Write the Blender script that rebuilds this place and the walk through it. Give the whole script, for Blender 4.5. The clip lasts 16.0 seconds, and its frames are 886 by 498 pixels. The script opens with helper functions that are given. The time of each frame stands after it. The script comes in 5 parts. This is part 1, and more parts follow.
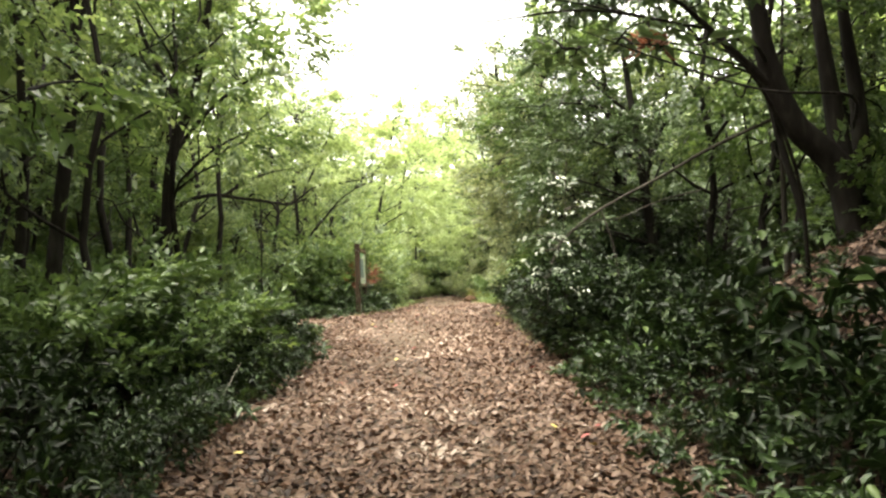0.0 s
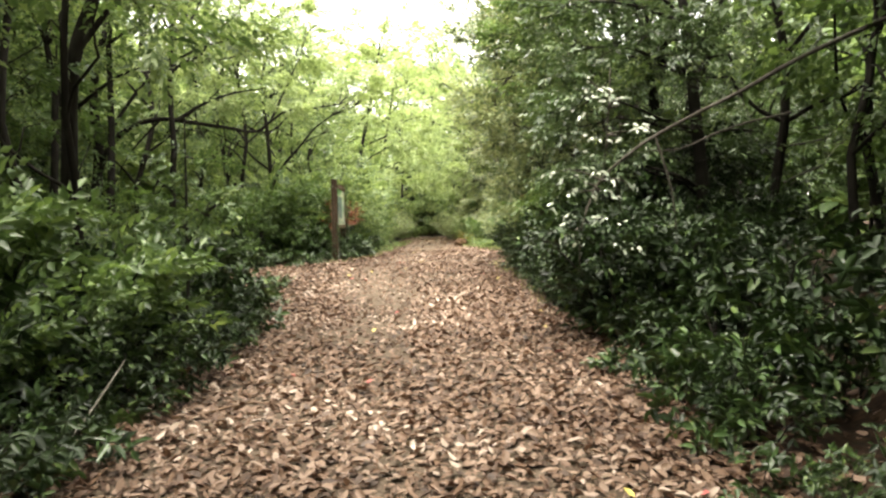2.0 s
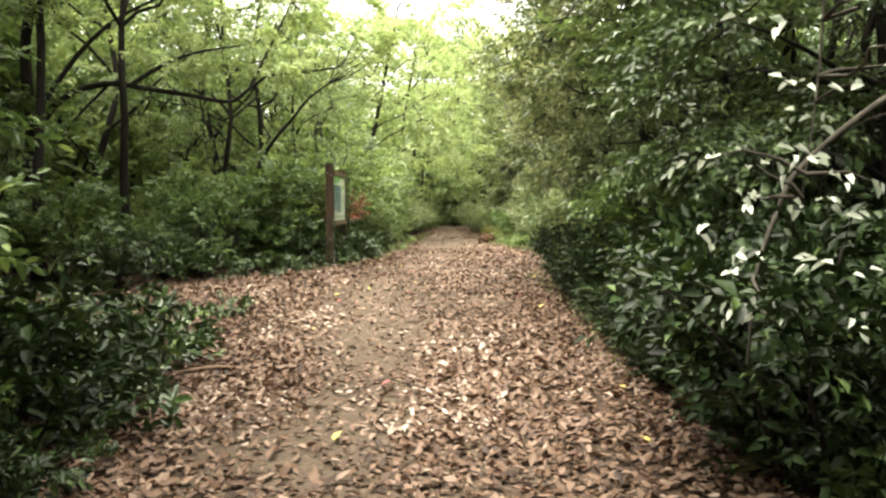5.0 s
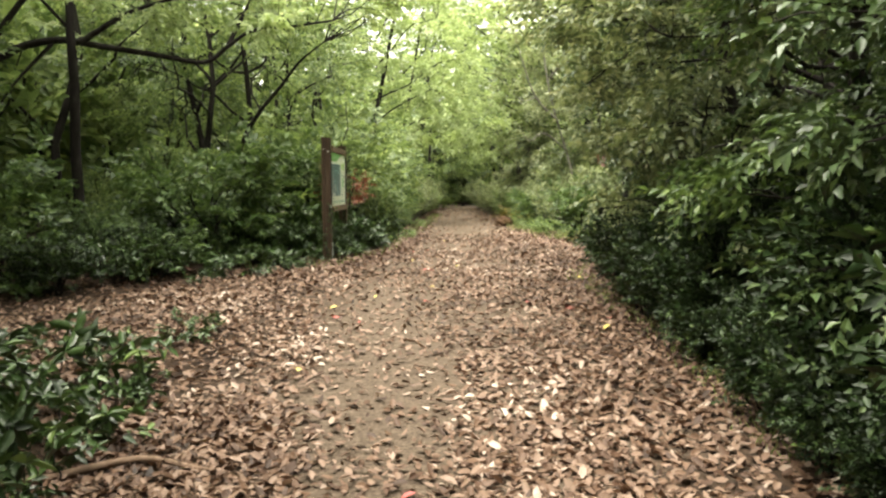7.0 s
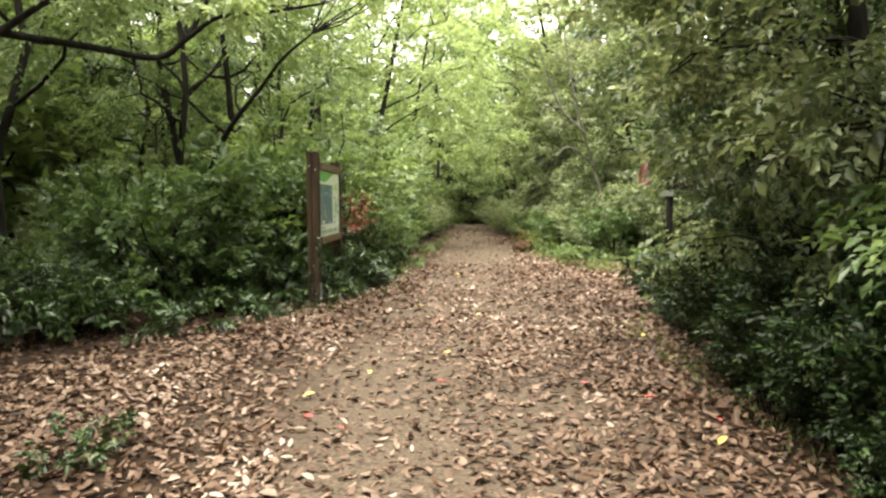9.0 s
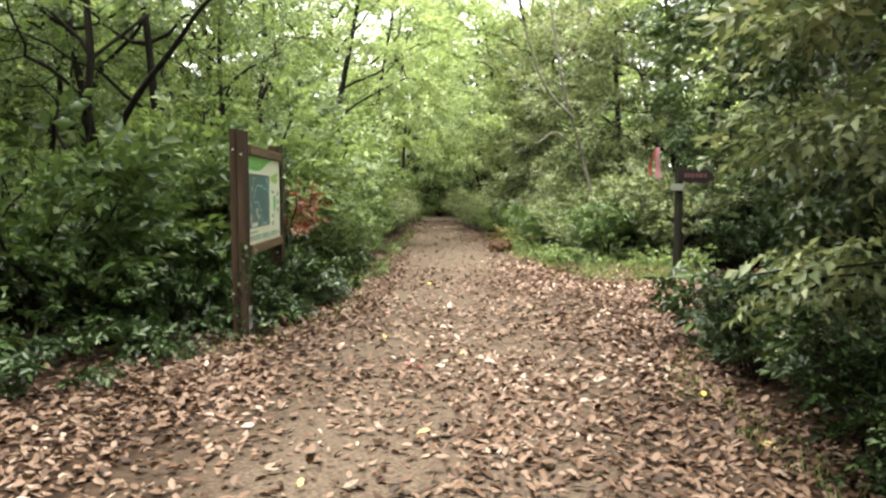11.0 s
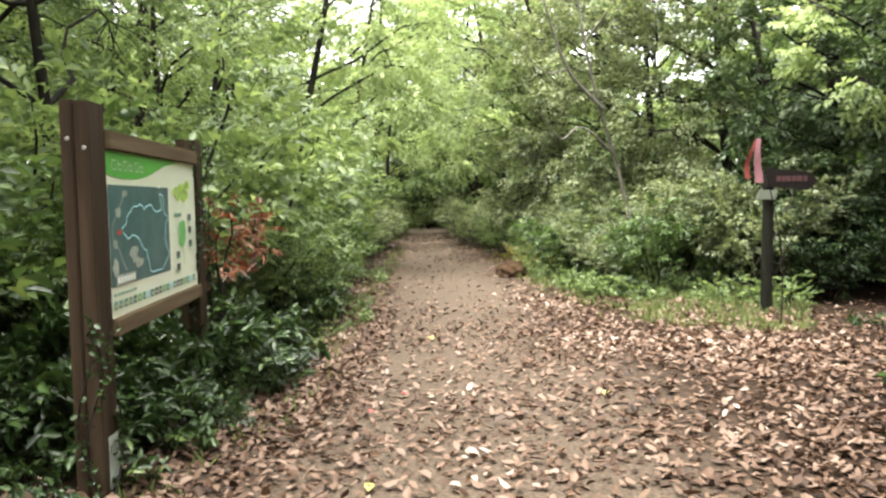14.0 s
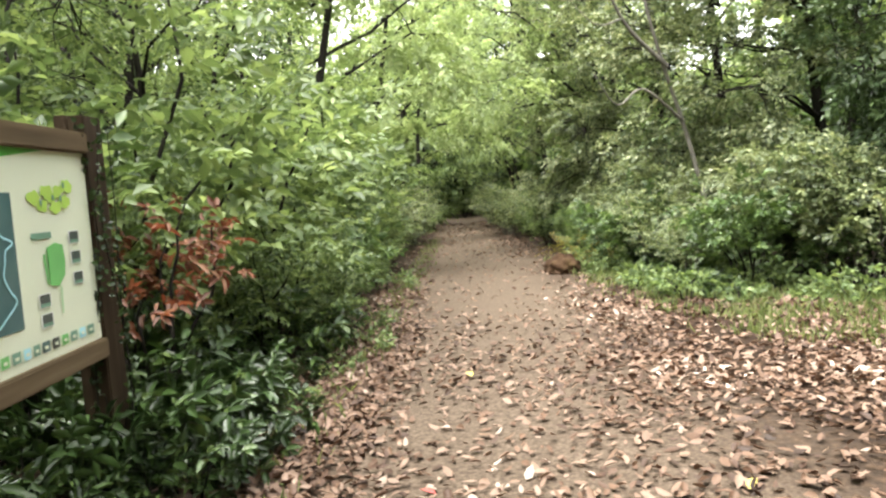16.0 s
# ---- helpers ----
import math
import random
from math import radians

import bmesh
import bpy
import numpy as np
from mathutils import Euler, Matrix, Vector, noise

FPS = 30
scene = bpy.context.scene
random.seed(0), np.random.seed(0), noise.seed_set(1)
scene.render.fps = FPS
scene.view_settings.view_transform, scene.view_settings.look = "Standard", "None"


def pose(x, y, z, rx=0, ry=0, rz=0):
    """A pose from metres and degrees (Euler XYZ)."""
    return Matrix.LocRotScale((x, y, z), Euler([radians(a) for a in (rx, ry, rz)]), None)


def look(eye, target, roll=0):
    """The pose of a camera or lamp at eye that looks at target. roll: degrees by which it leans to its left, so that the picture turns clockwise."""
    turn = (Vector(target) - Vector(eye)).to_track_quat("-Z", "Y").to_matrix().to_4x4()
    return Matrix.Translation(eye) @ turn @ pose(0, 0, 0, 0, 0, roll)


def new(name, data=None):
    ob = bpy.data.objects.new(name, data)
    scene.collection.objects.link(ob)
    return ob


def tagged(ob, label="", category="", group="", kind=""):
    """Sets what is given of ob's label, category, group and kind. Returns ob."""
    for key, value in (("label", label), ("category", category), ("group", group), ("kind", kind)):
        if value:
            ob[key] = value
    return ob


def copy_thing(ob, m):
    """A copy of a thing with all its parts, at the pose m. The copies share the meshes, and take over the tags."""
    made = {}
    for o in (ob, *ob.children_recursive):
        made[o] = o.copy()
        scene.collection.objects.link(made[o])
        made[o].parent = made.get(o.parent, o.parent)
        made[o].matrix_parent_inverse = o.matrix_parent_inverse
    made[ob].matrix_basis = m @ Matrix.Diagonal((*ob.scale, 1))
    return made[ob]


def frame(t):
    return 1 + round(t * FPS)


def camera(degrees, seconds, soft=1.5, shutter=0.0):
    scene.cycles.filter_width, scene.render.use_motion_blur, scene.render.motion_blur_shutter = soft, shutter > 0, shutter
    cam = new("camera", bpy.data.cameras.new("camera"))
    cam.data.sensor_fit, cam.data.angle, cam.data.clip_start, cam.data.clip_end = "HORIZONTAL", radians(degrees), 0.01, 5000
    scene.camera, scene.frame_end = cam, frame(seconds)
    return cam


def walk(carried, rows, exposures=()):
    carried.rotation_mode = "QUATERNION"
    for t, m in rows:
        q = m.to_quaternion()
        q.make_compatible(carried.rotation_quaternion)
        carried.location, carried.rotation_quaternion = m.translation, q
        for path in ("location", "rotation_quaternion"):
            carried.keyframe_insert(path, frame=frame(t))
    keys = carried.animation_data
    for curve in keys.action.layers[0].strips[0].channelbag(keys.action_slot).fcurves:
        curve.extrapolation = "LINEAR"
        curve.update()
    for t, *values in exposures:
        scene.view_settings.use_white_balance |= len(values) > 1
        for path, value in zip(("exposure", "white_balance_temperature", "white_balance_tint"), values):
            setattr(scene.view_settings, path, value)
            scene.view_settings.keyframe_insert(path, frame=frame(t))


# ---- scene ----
# ---- camera ----
cam = camera(60.3, 16.0, soft=2.42)
METRES, EYE, TILT, LEAN, TURN = 18.1, 1.5, 0.0, 0.0, 0.0
ROWS = [
    (0.0, 0.0, 0.0, 0.0, 0.1, 2.89, 2.01),
    (0.5, 0.0029, 0.0348, -0.0006, -0.19, 1.31, 2.5),
    (1.0, 0.0007, 0.0716, 0.0024, 0.45, 0.55, 1.41),
    (1.5, -0.0035, 0.1038, 0.0043, -0.42, 0.43, -0.14),
    (2.0, -0.0039, 0.139, 0.0073, -0.92, -1.79, 1.1),
    (2.5, -0.0059, 0.1732, 0.0093, -1.59, -2.41, -0.12),
    (3.0, -0.0024, 0.2067, 0.01, -2.51, -2.93, 0.62),
    (3.5, 0.0005, 0.2383, 0.0125, -1.48, -3.2, 0.23),
    (4.0, 0.0012, 0.2697, 0.015, -1.03, -3.05, -0.16),
    (4.5, 0.0023, 0.3032, 0.0176, 0.74, -2.72, 0.14),
    (7.0, -0.0148, 0.4607, 0.0258, 1.13, -4.65, 0.37),
    (7.5, -0.0155, 0.4932, 0.0275, 3.59, -4.8, 0.31),
    (8.0, -0.0179, 0.5249, 0.0291, 1.95, -4.89, -0.62),
    (8.5, -0.0198, 0.5577, 0.0322, 2.06, -5.38, 0.22),
    (9.0, -0.0234, 0.5884, 0.0329, 1.63, -3.49, 0.49),
    (11.5, -0.0314, 0.7434, 0.0371, -1.72, -4.36, 0.28),
    (12.0, -0.0326, 0.7728, 0.0374, -2.32, -4.17, 0.29),
    (12.5, -0.0347, 0.8015, 0.0391, -1.6, -3.48, -2.12),
    (13.0, -0.0393, 0.8318, 0.0412, -1.79, -2.46, -2.84),
    (13.5, -0.0392, 0.8608, 0.0401, -2.74, -3.05, 0.45),
    (14.0, -0.0394, 0.8885, 0.0404, -2.32, -3.68, 1.02),
    (14.5, -0.04, 0.9147, 0.0411, -3.73, -4.13, 1.4),
    (15.0, -0.039, 0.943, 0.041, -0.64, -4.07, -0.3),
    (15.5, -0.0371, 0.9709, 0.0411, 0.55, -4.83, 3.27),
    (16.0, -0.0335, 0.9952, 0.0407, 0.48, -4.51, 4.05),
]
walk(cam, [(t, pose(0, 0, EYE, TILT, LEAN, TURN) @ pose(METRES * x, METRES * y, METRES * z, 90 + pitch, roll, yaw)) for t, x, y, z, yaw, pitch, roll in ROWS],
     [(0.0, 3.65, 7150, 7), (4.0, 3.55, 7150, 6), (8.0, 3.25, 7150, 5), (12.0, 3.35, 6650, 7), (16.0, 3.45, 6550, 8)])
# ---- sky, sun ----
world = bpy.data.worlds.new("overcast_sky")
scene.world = world
world.use_nodes = True
wn, wl = world.node_tree.nodes, world.node_tree.links
sky = wn.new("ShaderNodeTexSky")
sky.sky_type, sky.sun_disc = "NISHITA", False
sky.sun_elevation, sky.sun_rotation = radians(76), radians(235)
sky.air_density, sky.dust_density, sky.ozone_density = 1.0, 1.5, 1.0
cloud = wn.new("ShaderNodeHueSaturation")
cloud.inputs["Saturation"].default_value = 0.05
wl.new(sky.outputs[0], cloud.inputs["Color"])
wl.new(cloud.outputs[0], wn["Background"].inputs["Color"])
wn["Background"].inputs["Strength"].default_value = 0.1

sun = new("sun", bpy.data.lights.new("sun", "SUN"))
sun.data.energy, sun.data.angle, sun.data.color = 1.5, radians(60), (1.0, 0.97, 0.92)
# the sun stands high behind cloud, behind the walker and to the left
SUN_EL, SUN_AZ = radians(76), radians(235)
sun.matrix_world = look((0, 0, 40), (-40 * math.cos(SUN_EL) * math.sin(SUN_AZ), -40 * math.cos(SUN_EL) * math.cos(SUN_AZ), 40 - 40 * math.sin(SUN_EL)))


# ---- materials ----
def material(name):
    m = bpy.data.materials.new(name)
    m.use_nodes = True
    n, l = m.node_tree.nodes, m.node_tree.links
    return m, n, l, n["Principled BSDF"]


def ramp(n, stops):
    r = n.new("ShaderNodeValToRGB")
    e = r.color_ramp.elements
    while len(e) < len(stops):
        e.new(0.5)
    for el, (p, c) in zip(e, stops):
        el.position, el.color = p, (*c, 1)
    return r


def noise_node(n, l, scale, detail=4.0, coord="Object"):
    t = n.new("ShaderNodeTexNoise")
    t.inputs["Scale"].default_value, t.inputs["Detail"].default_value = scale, detail
    c = n.new("ShaderNodeTexCoord")
    l.new(c.outputs[coord], t.inputs["Vector"])
    return t


def leaf_material(name, stops, rough=0.45, through_light=0.35, glow_tint=(1.25, 1.22, 0.9), per_object=False, shine=0.5):
    """Leaves: colour varies leaf by leaf and in drifts, some light comes through."""
    m, n, l, b = material(name)
    if per_object:
        src = n.new("ShaderNodeObjectInfo").outputs["Random"]
    else:
        src = n.new("ShaderNodeNewGeometry").outputs["Random Per Island"]
    drift = noise_node(n, l, 0.9, 2.0)
    mixv = n.new("ShaderNodeMath")
    mixv.operation = "MULTIPLY_ADD"
    l.new(drift.outputs["Fac"], mixv.inputs[0])
    mixv.inputs[1].default_value = 0.7
    half = n.new("ShaderNodeMath")
    half.operation = "MULTIPLY_ADD"
    l.new(src, half.inputs[0])
    half.inputs[1].default_value, half.inputs[2].default_value = 0.75, -0.22
    l.new(half.outputs[0], mixv.inputs[2])
    r = ramp(n, stops)
    l.new(mixv.outputs[0], r.inputs[0])
    l.new(r.outputs[0], b.inputs["Base Color"])
    b.inputs["Roughness"].default_value = rough
    b.inputs["Specular IOR Level"].default_value = shine
    vein = noise_node(n, l, 60.0, 2.0)
    bump = n.new("ShaderNodeBump")
    bump.inputs["Strength"].default_value, bump.inputs["Distance"].default_value = 0.25, 0.01
    l.new(vein.outputs["Fac"], bump.inputs["Height"])
    l.new(bump.outputs[0], b.inputs["Normal"])
    if through_light > 0:
        tr = n.new("ShaderNodeBsdfTranslucent")
        tint = n.new("ShaderNodeMix")
        tint.data_type, tint.blend_type = "RGBA", "MULTIPLY"
        tint.inputs[0].default_value = 1.0
        l.new(r.outputs[0], tint.inputs[6])
        tint.inputs[7].default_value = (*glow_tint, 1)
        l.new(tint.outputs[2], tr.inputs["Color"])
        mix = n.new("ShaderNodeMixShader")
        mix.inputs[0].default_value = through_light
        l.new(b.outputs[0], mix.inputs[1])
        l.new(tr.outputs[0], mix.inputs[2])
        l.new(mix.outputs[0], n["Material Output"].inputs["Surface"])
    return m


def rough_material(name, stops, scale, rough=0.85, bump=0.6, dist=0.02, stretch=(1, 1, 1), fine=0.0, metallic=0.0):
    m, n, l, b = material(name)
    c = n.new("ShaderNodeTexCoord")
    mp = n.new("ShaderNodeMapping")
    mp.inputs["Scale"].default_value = stretch
    l.new(c.outputs["Object"], mp.inputs["Vector"])
    t = n.new("ShaderNodeTexNoise")
    t.inputs["Scale"].default_value, t.inputs["Detail"].default_value = scale, 8.0
    l.new(mp.outputs[0], t.inputs["Vector"])
    t2 = n.new("ShaderNodeTexNoise")
    t2.inputs["Scale"].default_value, t2.inputs["Detail"].default_value = scale * 0.17, 3.0
    l.new(mp.outputs[0], t2.inputs["Vector"])
    add = n.new("ShaderNodeMix")
    add.inputs[0].default_value = 0.45
    l.new(t.outputs["Fac"], add.inputs[2])
    l.new(t2.outputs["Fac"], add.inputs[3])
    r = ramp(n, stops)
    l.new(add.outputs[0], r.inputs[0])
    l.new(r.outputs[0], b.inputs["Base Color"])
    b.inputs["Roughness"].default_value = rough
    b.inputs["Specular IOR Level"].default_value = 0.12 if rough > 0.65 else 0.5
    b.inputs["Metallic"].default_value = metallic
    bp = n.new("ShaderNodeBump")
    bp.inputs["Strength"].default_value, bp.inputs["Distance"].default_value = bump, dist
    l.new(t.outputs["Fac"], bp.inputs["Height"])
    l.new(bp.outputs[0], b.inputs["Normal"])
    return m


M_LAUREL = leaf_material("glossy_dark_leaf", [(0.0, (0.00972, 0.018, 0.0055)), (0.4, (0.0259, 0.0488, 0.0143)), (0.75, (0.054, 0.0954, 0.0264)), (1.0, (0.151, 0.207, 0.0605))], 0.3, 0.12, shine=0.4)
M_SHRUB = leaf_material("shrub_leaf", [(0.0, (0.0258, 0.0474, 0.0166)), (0.45, (0.0743, 0.122, 0.0404)), (0.8, (0.126, 0.191, 0.0594)), (1.0, (0.226, 0.288, 0.101))], 0.4, 0.35)
M_GREY = leaf_material("grey_green_leaf", [(0.0, (0.03, 0.05, 0.018)), (0.4, (0.125, 0.16, 0.075)), (0.75, (0.24, 0.275, 0.14)), (1.0, (0.45, 0.47, 0.29))], 0.38, 0.38)
M_SPRING = leaf_material("spring_leaf", [(0.0, (0.0507, 0.0815, 0.0298)), (0.4, (0.122, 0.178, 0.0643)), (0.75, (0.203, 0.27, 0.0978)), (1.0, (0.324, 0.392, 0.161))], 0.45, 0.45, (1.2, 1.16, 0.92))
# young leaf colour, lightened too so the shaded far crowns look bright
M_YOUNG = leaf_material("young_yellow_green_leaf", [(0.0, (0.122, 0.165, 0.0607)), (0.4, (0.233, 0.301, 0.121)), (0.75, (0.325, 0.398, 0.176)), (1.0, (0.427, 0.485, 0.257))], 0.5, 0.55, (1.2, 1.18, 0.98))
M_OAK = leaf_material("evergreen_leaf", [(0.0, (0.0263, 0.045, 0.0189)), (0.5, (0.0632, 0.1, 0.0405)), (0.85, (0.105, 0.15, 0.0607)), (1.0, (0.179, 0.21, 0.0945))], 0.3, 0.24, shine=0.42)
# laurel leaf at about half brightness: shade put into the leaf colour
M_SHADED_LEAF = leaf_material("shade_darkened_leaf", [(0.0, (0.005, 0.009, 0.003)), (0.4, (0.012, 0.024, 0.007)), (0.75, (0.027, 0.05, 0.014)), (1.0, (0.1, 0.145, 0.042))], 0.45, 0.1, shine=0.25)
M_RED = leaf_material("withered_red_leaf", [(0.0, (0.0723, 0.0289, 0.0153)), (0.5, (0.17, 0.0663, 0.0323)), (1.0, (0.289, 0.153, 0.0765))], 0.6, 0.35, (1.2, 0.8, 0.7))
M_PALE = leaf_material("pale_young_leaf", [(0.0, (0.4, 0.45, 0.35)), (0.5, (0.62, 0.66, 0.55)), (1.0, (0.75, 0.78, 0.68))], 0.45, 0.3, (1, 1, 1))
M_FERN = leaf_material("yellowing_fern", [(0.0, (0.1, 0.08, 0.025)), (0.5, (0.2, 0.17, 0.05)), (1.0, (0.28, 0.28, 0.08))], 0.6, 0.35)
M_GRASS = leaf_material("grass_blade", [(0.0, (0.09, 0.13, 0.04)), (0.5, (0.18, 0.24, 0.085)), (1.0, (0.36, 0.37, 0.17))], 0.5, 0.4)
LITTER = [(0.0, (0.0147, 0.0084, 0.0055)), (0.27, (0.0622, 0.0316, 0.0178)), (0.52, (0.124, 0.0715, 0.0445)), (0.84, (0.222, 0.15, 0.11)), (1.0, (0.5, 0.415, 0.35))]
M_LITTER = leaf_material("fallen_brown_leaf", LITTER, 0.6, 0.08, (1, 0.8, 0.6), shine=0.3)
M_LITTER_ONE = leaf_material("fallen_leaf_single", LITTER[1:], 0.55, 0.08, (1, 0.8, 0.6), per_object=True)
M_BARK = rough_material("dark_bark", [(0.25, (0.006, 0.005, 0.004)), (0.5, (0.017, 0.014, 0.012)), (0.75, (0.044, 0.041, 0.034))], 14, 0.9, 0.9, 0.02, (1, 1, 0.25))
M_BARK_PALE = rough_material("grey_bark", [(0.25, (0.06, 0.055, 0.045)), (0.5, (0.13, 0.12, 0.1)), (0.75, (0.24, 0.22, 0.19))], 16, 0.9, 0.8, 0.015, (1, 1, 0.3))
M_POST = rough_material("stained_timber", [(0.25, (0.016, 0.01, 0.006)), (0.5, (0.04, 0.026, 0.016)), (0.8, (0.09, 0.064, 0.042))], 22, 0.7, 0.5, 0.006, (1, 1, 0.06))
M_RAIL = rough_material("weathered_rail_timber", [(0.25, (0.06, 0.042, 0.024)), (0.5, (0.125, 0.09, 0.054)), (0.8, (0.23, 0.18, 0.115))], 22, 0.75, 0.5, 0.006, (1, 0.06, 1))
M_MOSS = rough_material("mossy_stump", [(0.25, (0.012, 0.007, 0.004)), (0.5, (0.04, 0.022, 0.012)), (0.8, (0.075, 0.05, 0.022))], 9, 0.95, 0.9, 0.03)
M_BRANCH = rough_material("weathered_branch", [(0.25, (0.022, 0.019, 0.015)), (0.5, (0.055, 0.048, 0.039)), (0.75, (0.12, 0.108, 0.09))], 16, 0.9, 0.8, 0.015, (1, 1, 0.3))
M_STICK = rough_material("dead_stick", [(0.25, (0.07, 0.045, 0.03)), (0.6, (0.18, 0.12, 0.085)), (0.85, (0.3, 0.23, 0.17))], 18, 0.85, 0.6, 0.01)


def ground_material():
    """Trodden brown soil in the track, leafmould beside it darkened to deepen shrub shade."""
    m, n, l, b = material("forest_soil")
    big, fine, leafy = noise_node(n, l, 0.7, 4), noise_node(n, l, 45, 6), noise_node(n, l, 16, 5)
    soil = ramp(n, [(0.3, (0.043, 0.03, 0.021)), (0.55, (0.088, 0.065, 0.047)), (0.75, (0.142, 0.109, 0.08))])
    l.new(fine.outputs["Fac"], soil.inputs[0])
    # leafmould tones, taken darker to put in the shade under shrubs
    mould_and_shade = ramp(n, [(0.3, (0.007, 0.004, 0.003)), (0.5, (0.021, 0.012, 0.007)), (0.7, (0.055, 0.032, 0.018))])
    l.new(leafy.outputs["Fac"], mould_and_shade.inputs[0])
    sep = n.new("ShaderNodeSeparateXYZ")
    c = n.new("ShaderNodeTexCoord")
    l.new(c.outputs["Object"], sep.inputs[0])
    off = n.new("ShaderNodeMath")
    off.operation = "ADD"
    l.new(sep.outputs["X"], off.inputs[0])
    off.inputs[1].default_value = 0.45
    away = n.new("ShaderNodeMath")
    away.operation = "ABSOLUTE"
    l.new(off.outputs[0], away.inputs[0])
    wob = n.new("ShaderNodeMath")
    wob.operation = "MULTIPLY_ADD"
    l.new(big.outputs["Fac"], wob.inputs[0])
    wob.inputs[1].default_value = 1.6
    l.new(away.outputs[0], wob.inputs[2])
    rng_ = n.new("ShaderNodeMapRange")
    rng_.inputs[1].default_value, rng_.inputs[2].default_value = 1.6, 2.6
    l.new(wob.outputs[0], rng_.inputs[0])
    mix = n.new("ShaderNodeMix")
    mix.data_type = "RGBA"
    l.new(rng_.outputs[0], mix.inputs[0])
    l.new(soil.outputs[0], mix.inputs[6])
    l.new(mould_and_shade.outputs[0], mix.inputs[7])
    l.new(mix.outputs[2], b.inputs["Base Color"])
    b.inputs["Roughness"].default_value = 0.95
    b.inputs["Specular IOR Level"].default_value = 0.15
    bp = n.new("ShaderNodeBump")
    bp.inputs["Strength"].default_value, bp.inputs["Distance"].default_value = 0.7, 0.02
    l.new(leafy.outputs["Fac"], bp.inputs["Height"])
    l.new(bp.outputs[0], b.inputs["Normal"])
    return m


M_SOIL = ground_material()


def plain(name, colour, rough=0.5, vary=0.12, scale=8):
    lo, hi = tuple(c * (1 - vary) for c in colour), tuple(min(1, c * (1 + vary)) for c in colour)
    return rough_material(name, [(0.3, lo), (0.7, hi)], scale, rough, 0.05, 0.002)


# ---- shapes ----
rng = np.random.default_rng(11)
GY = [-300, -20, 0, 4, 7, 10, 13, 16, 20, 24, 60, 400]
GZ = [-1.5, -0.45, 0, 0.25, 0.43, 0.51, 0.63, 0.76, 0.87, 0.89, 0.95, 1.2]
LEFT_Y = [-20, 4, 11, 12.5, 14, 16, 17.3, 19.3, 20.5, 25, 31, 39, 60]
LEFT_X = [-1.8, -1.82, -1.9, -2.6, -4.6, -4.2, -3.3, -2.15, -1.7, -1.4, -1.25, -1.1, -1.1]
RIGHT_Y = [-20, 4, 11, 14.6, 16.5, 18.3, 19.5, 21.5, 24.5, 26, 29, 38, 60]
RIGHT_X = [1.4, 1.37, 1.33, 1.46, 1.3, 1.25, 1.8, 3.4, 3.6, 1.5, 1.12, 0.6, 0.5]


def smooth(a, b, v):
    t = np.clip((v - a) / (b - a), 0, 1)
    return t * t * (3 - 2 * t)


def ground_z(x, y):
    """Height of the forest floor: a gently climbing track, a bank beside its first stretch."""
    x, y = np.asarray(x, float), np.asarray(y, float)
    z = np.interp(y, GY, GZ)
    bank = 1.6 * smooth(2.3, 3.9, x) * smooth(-6, 1, y) * (1 - smooth(6.0, 10.5, y))
    left = 0.25 * smooth(2.2, 4.5, -x) * (1 - smooth(10, 13, y)) + 0.15 * smooth(2.2, 4, -x) * smooth(18, 22, y)
    right = 0.3 * smooth(1.6, 3.5, x) * smooth(9, 14, y) * (1 - smooth(17, 20, y))
    bumps = 0.03 * np.sin(1.7 * x + 0.6 * y) * np.sin(0.9 * y - 0.7 * x) + 0.012 * np.sin(5.1 * x + 1.3) * np.sin(4.3 * y)
    bumps = bumps + 0.1 * np.sin(3.1 * x + 2.2 * y) * np.sin(2.7 * y + 0.4 - 1.9 * x) * smooth(0.1, 0.8, bank)
    hollow = -0.03 * np.exp(-((x + 0.25) / 0.8) ** 2)
    far = smooth(25, 120, np.abs(x)) * 6 + 1.1 * smooth(51, 60, y)
    return z + bank + left + right + bumps * (0.35 + smooth(1, 3, np.abs(x))) + hollow + far


def gz(x, y):
    return float(ground_z(x, y))


def mesh_data(name, verts, faces, mat, smooth_shade=False):
    """A mesh from arrays; faces all have the same number of corners."""
    me = bpy.data.meshes.new(name)
    verts, faces = np.asarray(verts, np.float32), np.asarray(faces, np.int32)
    k = faces.shape[1]
    me.vertices.add(len(verts))
    me.vertices.foreach_set("co", verts.ravel())
    me.loops.add(faces.size)
    me.loops.foreach_set("vertex_index", faces.ravel())
    me.polygons.add(len(faces))
    me.polygons.foreach_set("loop_start", np.arange(0, faces.size, k, dtype=np.int32))
    me.update(calc_edges=True)
    if smooth_shade:
        me.polygons.foreach_set("use_smooth", np.ones(len(faces), dtype=bool))
    me.materials.append(mat)
    return me


def part(name, data, parent=None, label="", kind=""):
    ob = new(name, data)
    if parent is not None:
        ob.parent = parent
    return tagged(ob, label, kind=kind)


def from_bm(name, bm, mat, parent=None, label=""):
    me = bpy.data.meshes.new(name)
    bm.to_mesh(me)
    bm.free()
    me.materials.append(mat)
    return part(name, me, parent, label)


def unit(v):
    return v / np.maximum(np.linalg.norm(v, axis=-1, keepdims=True), 1e-9)


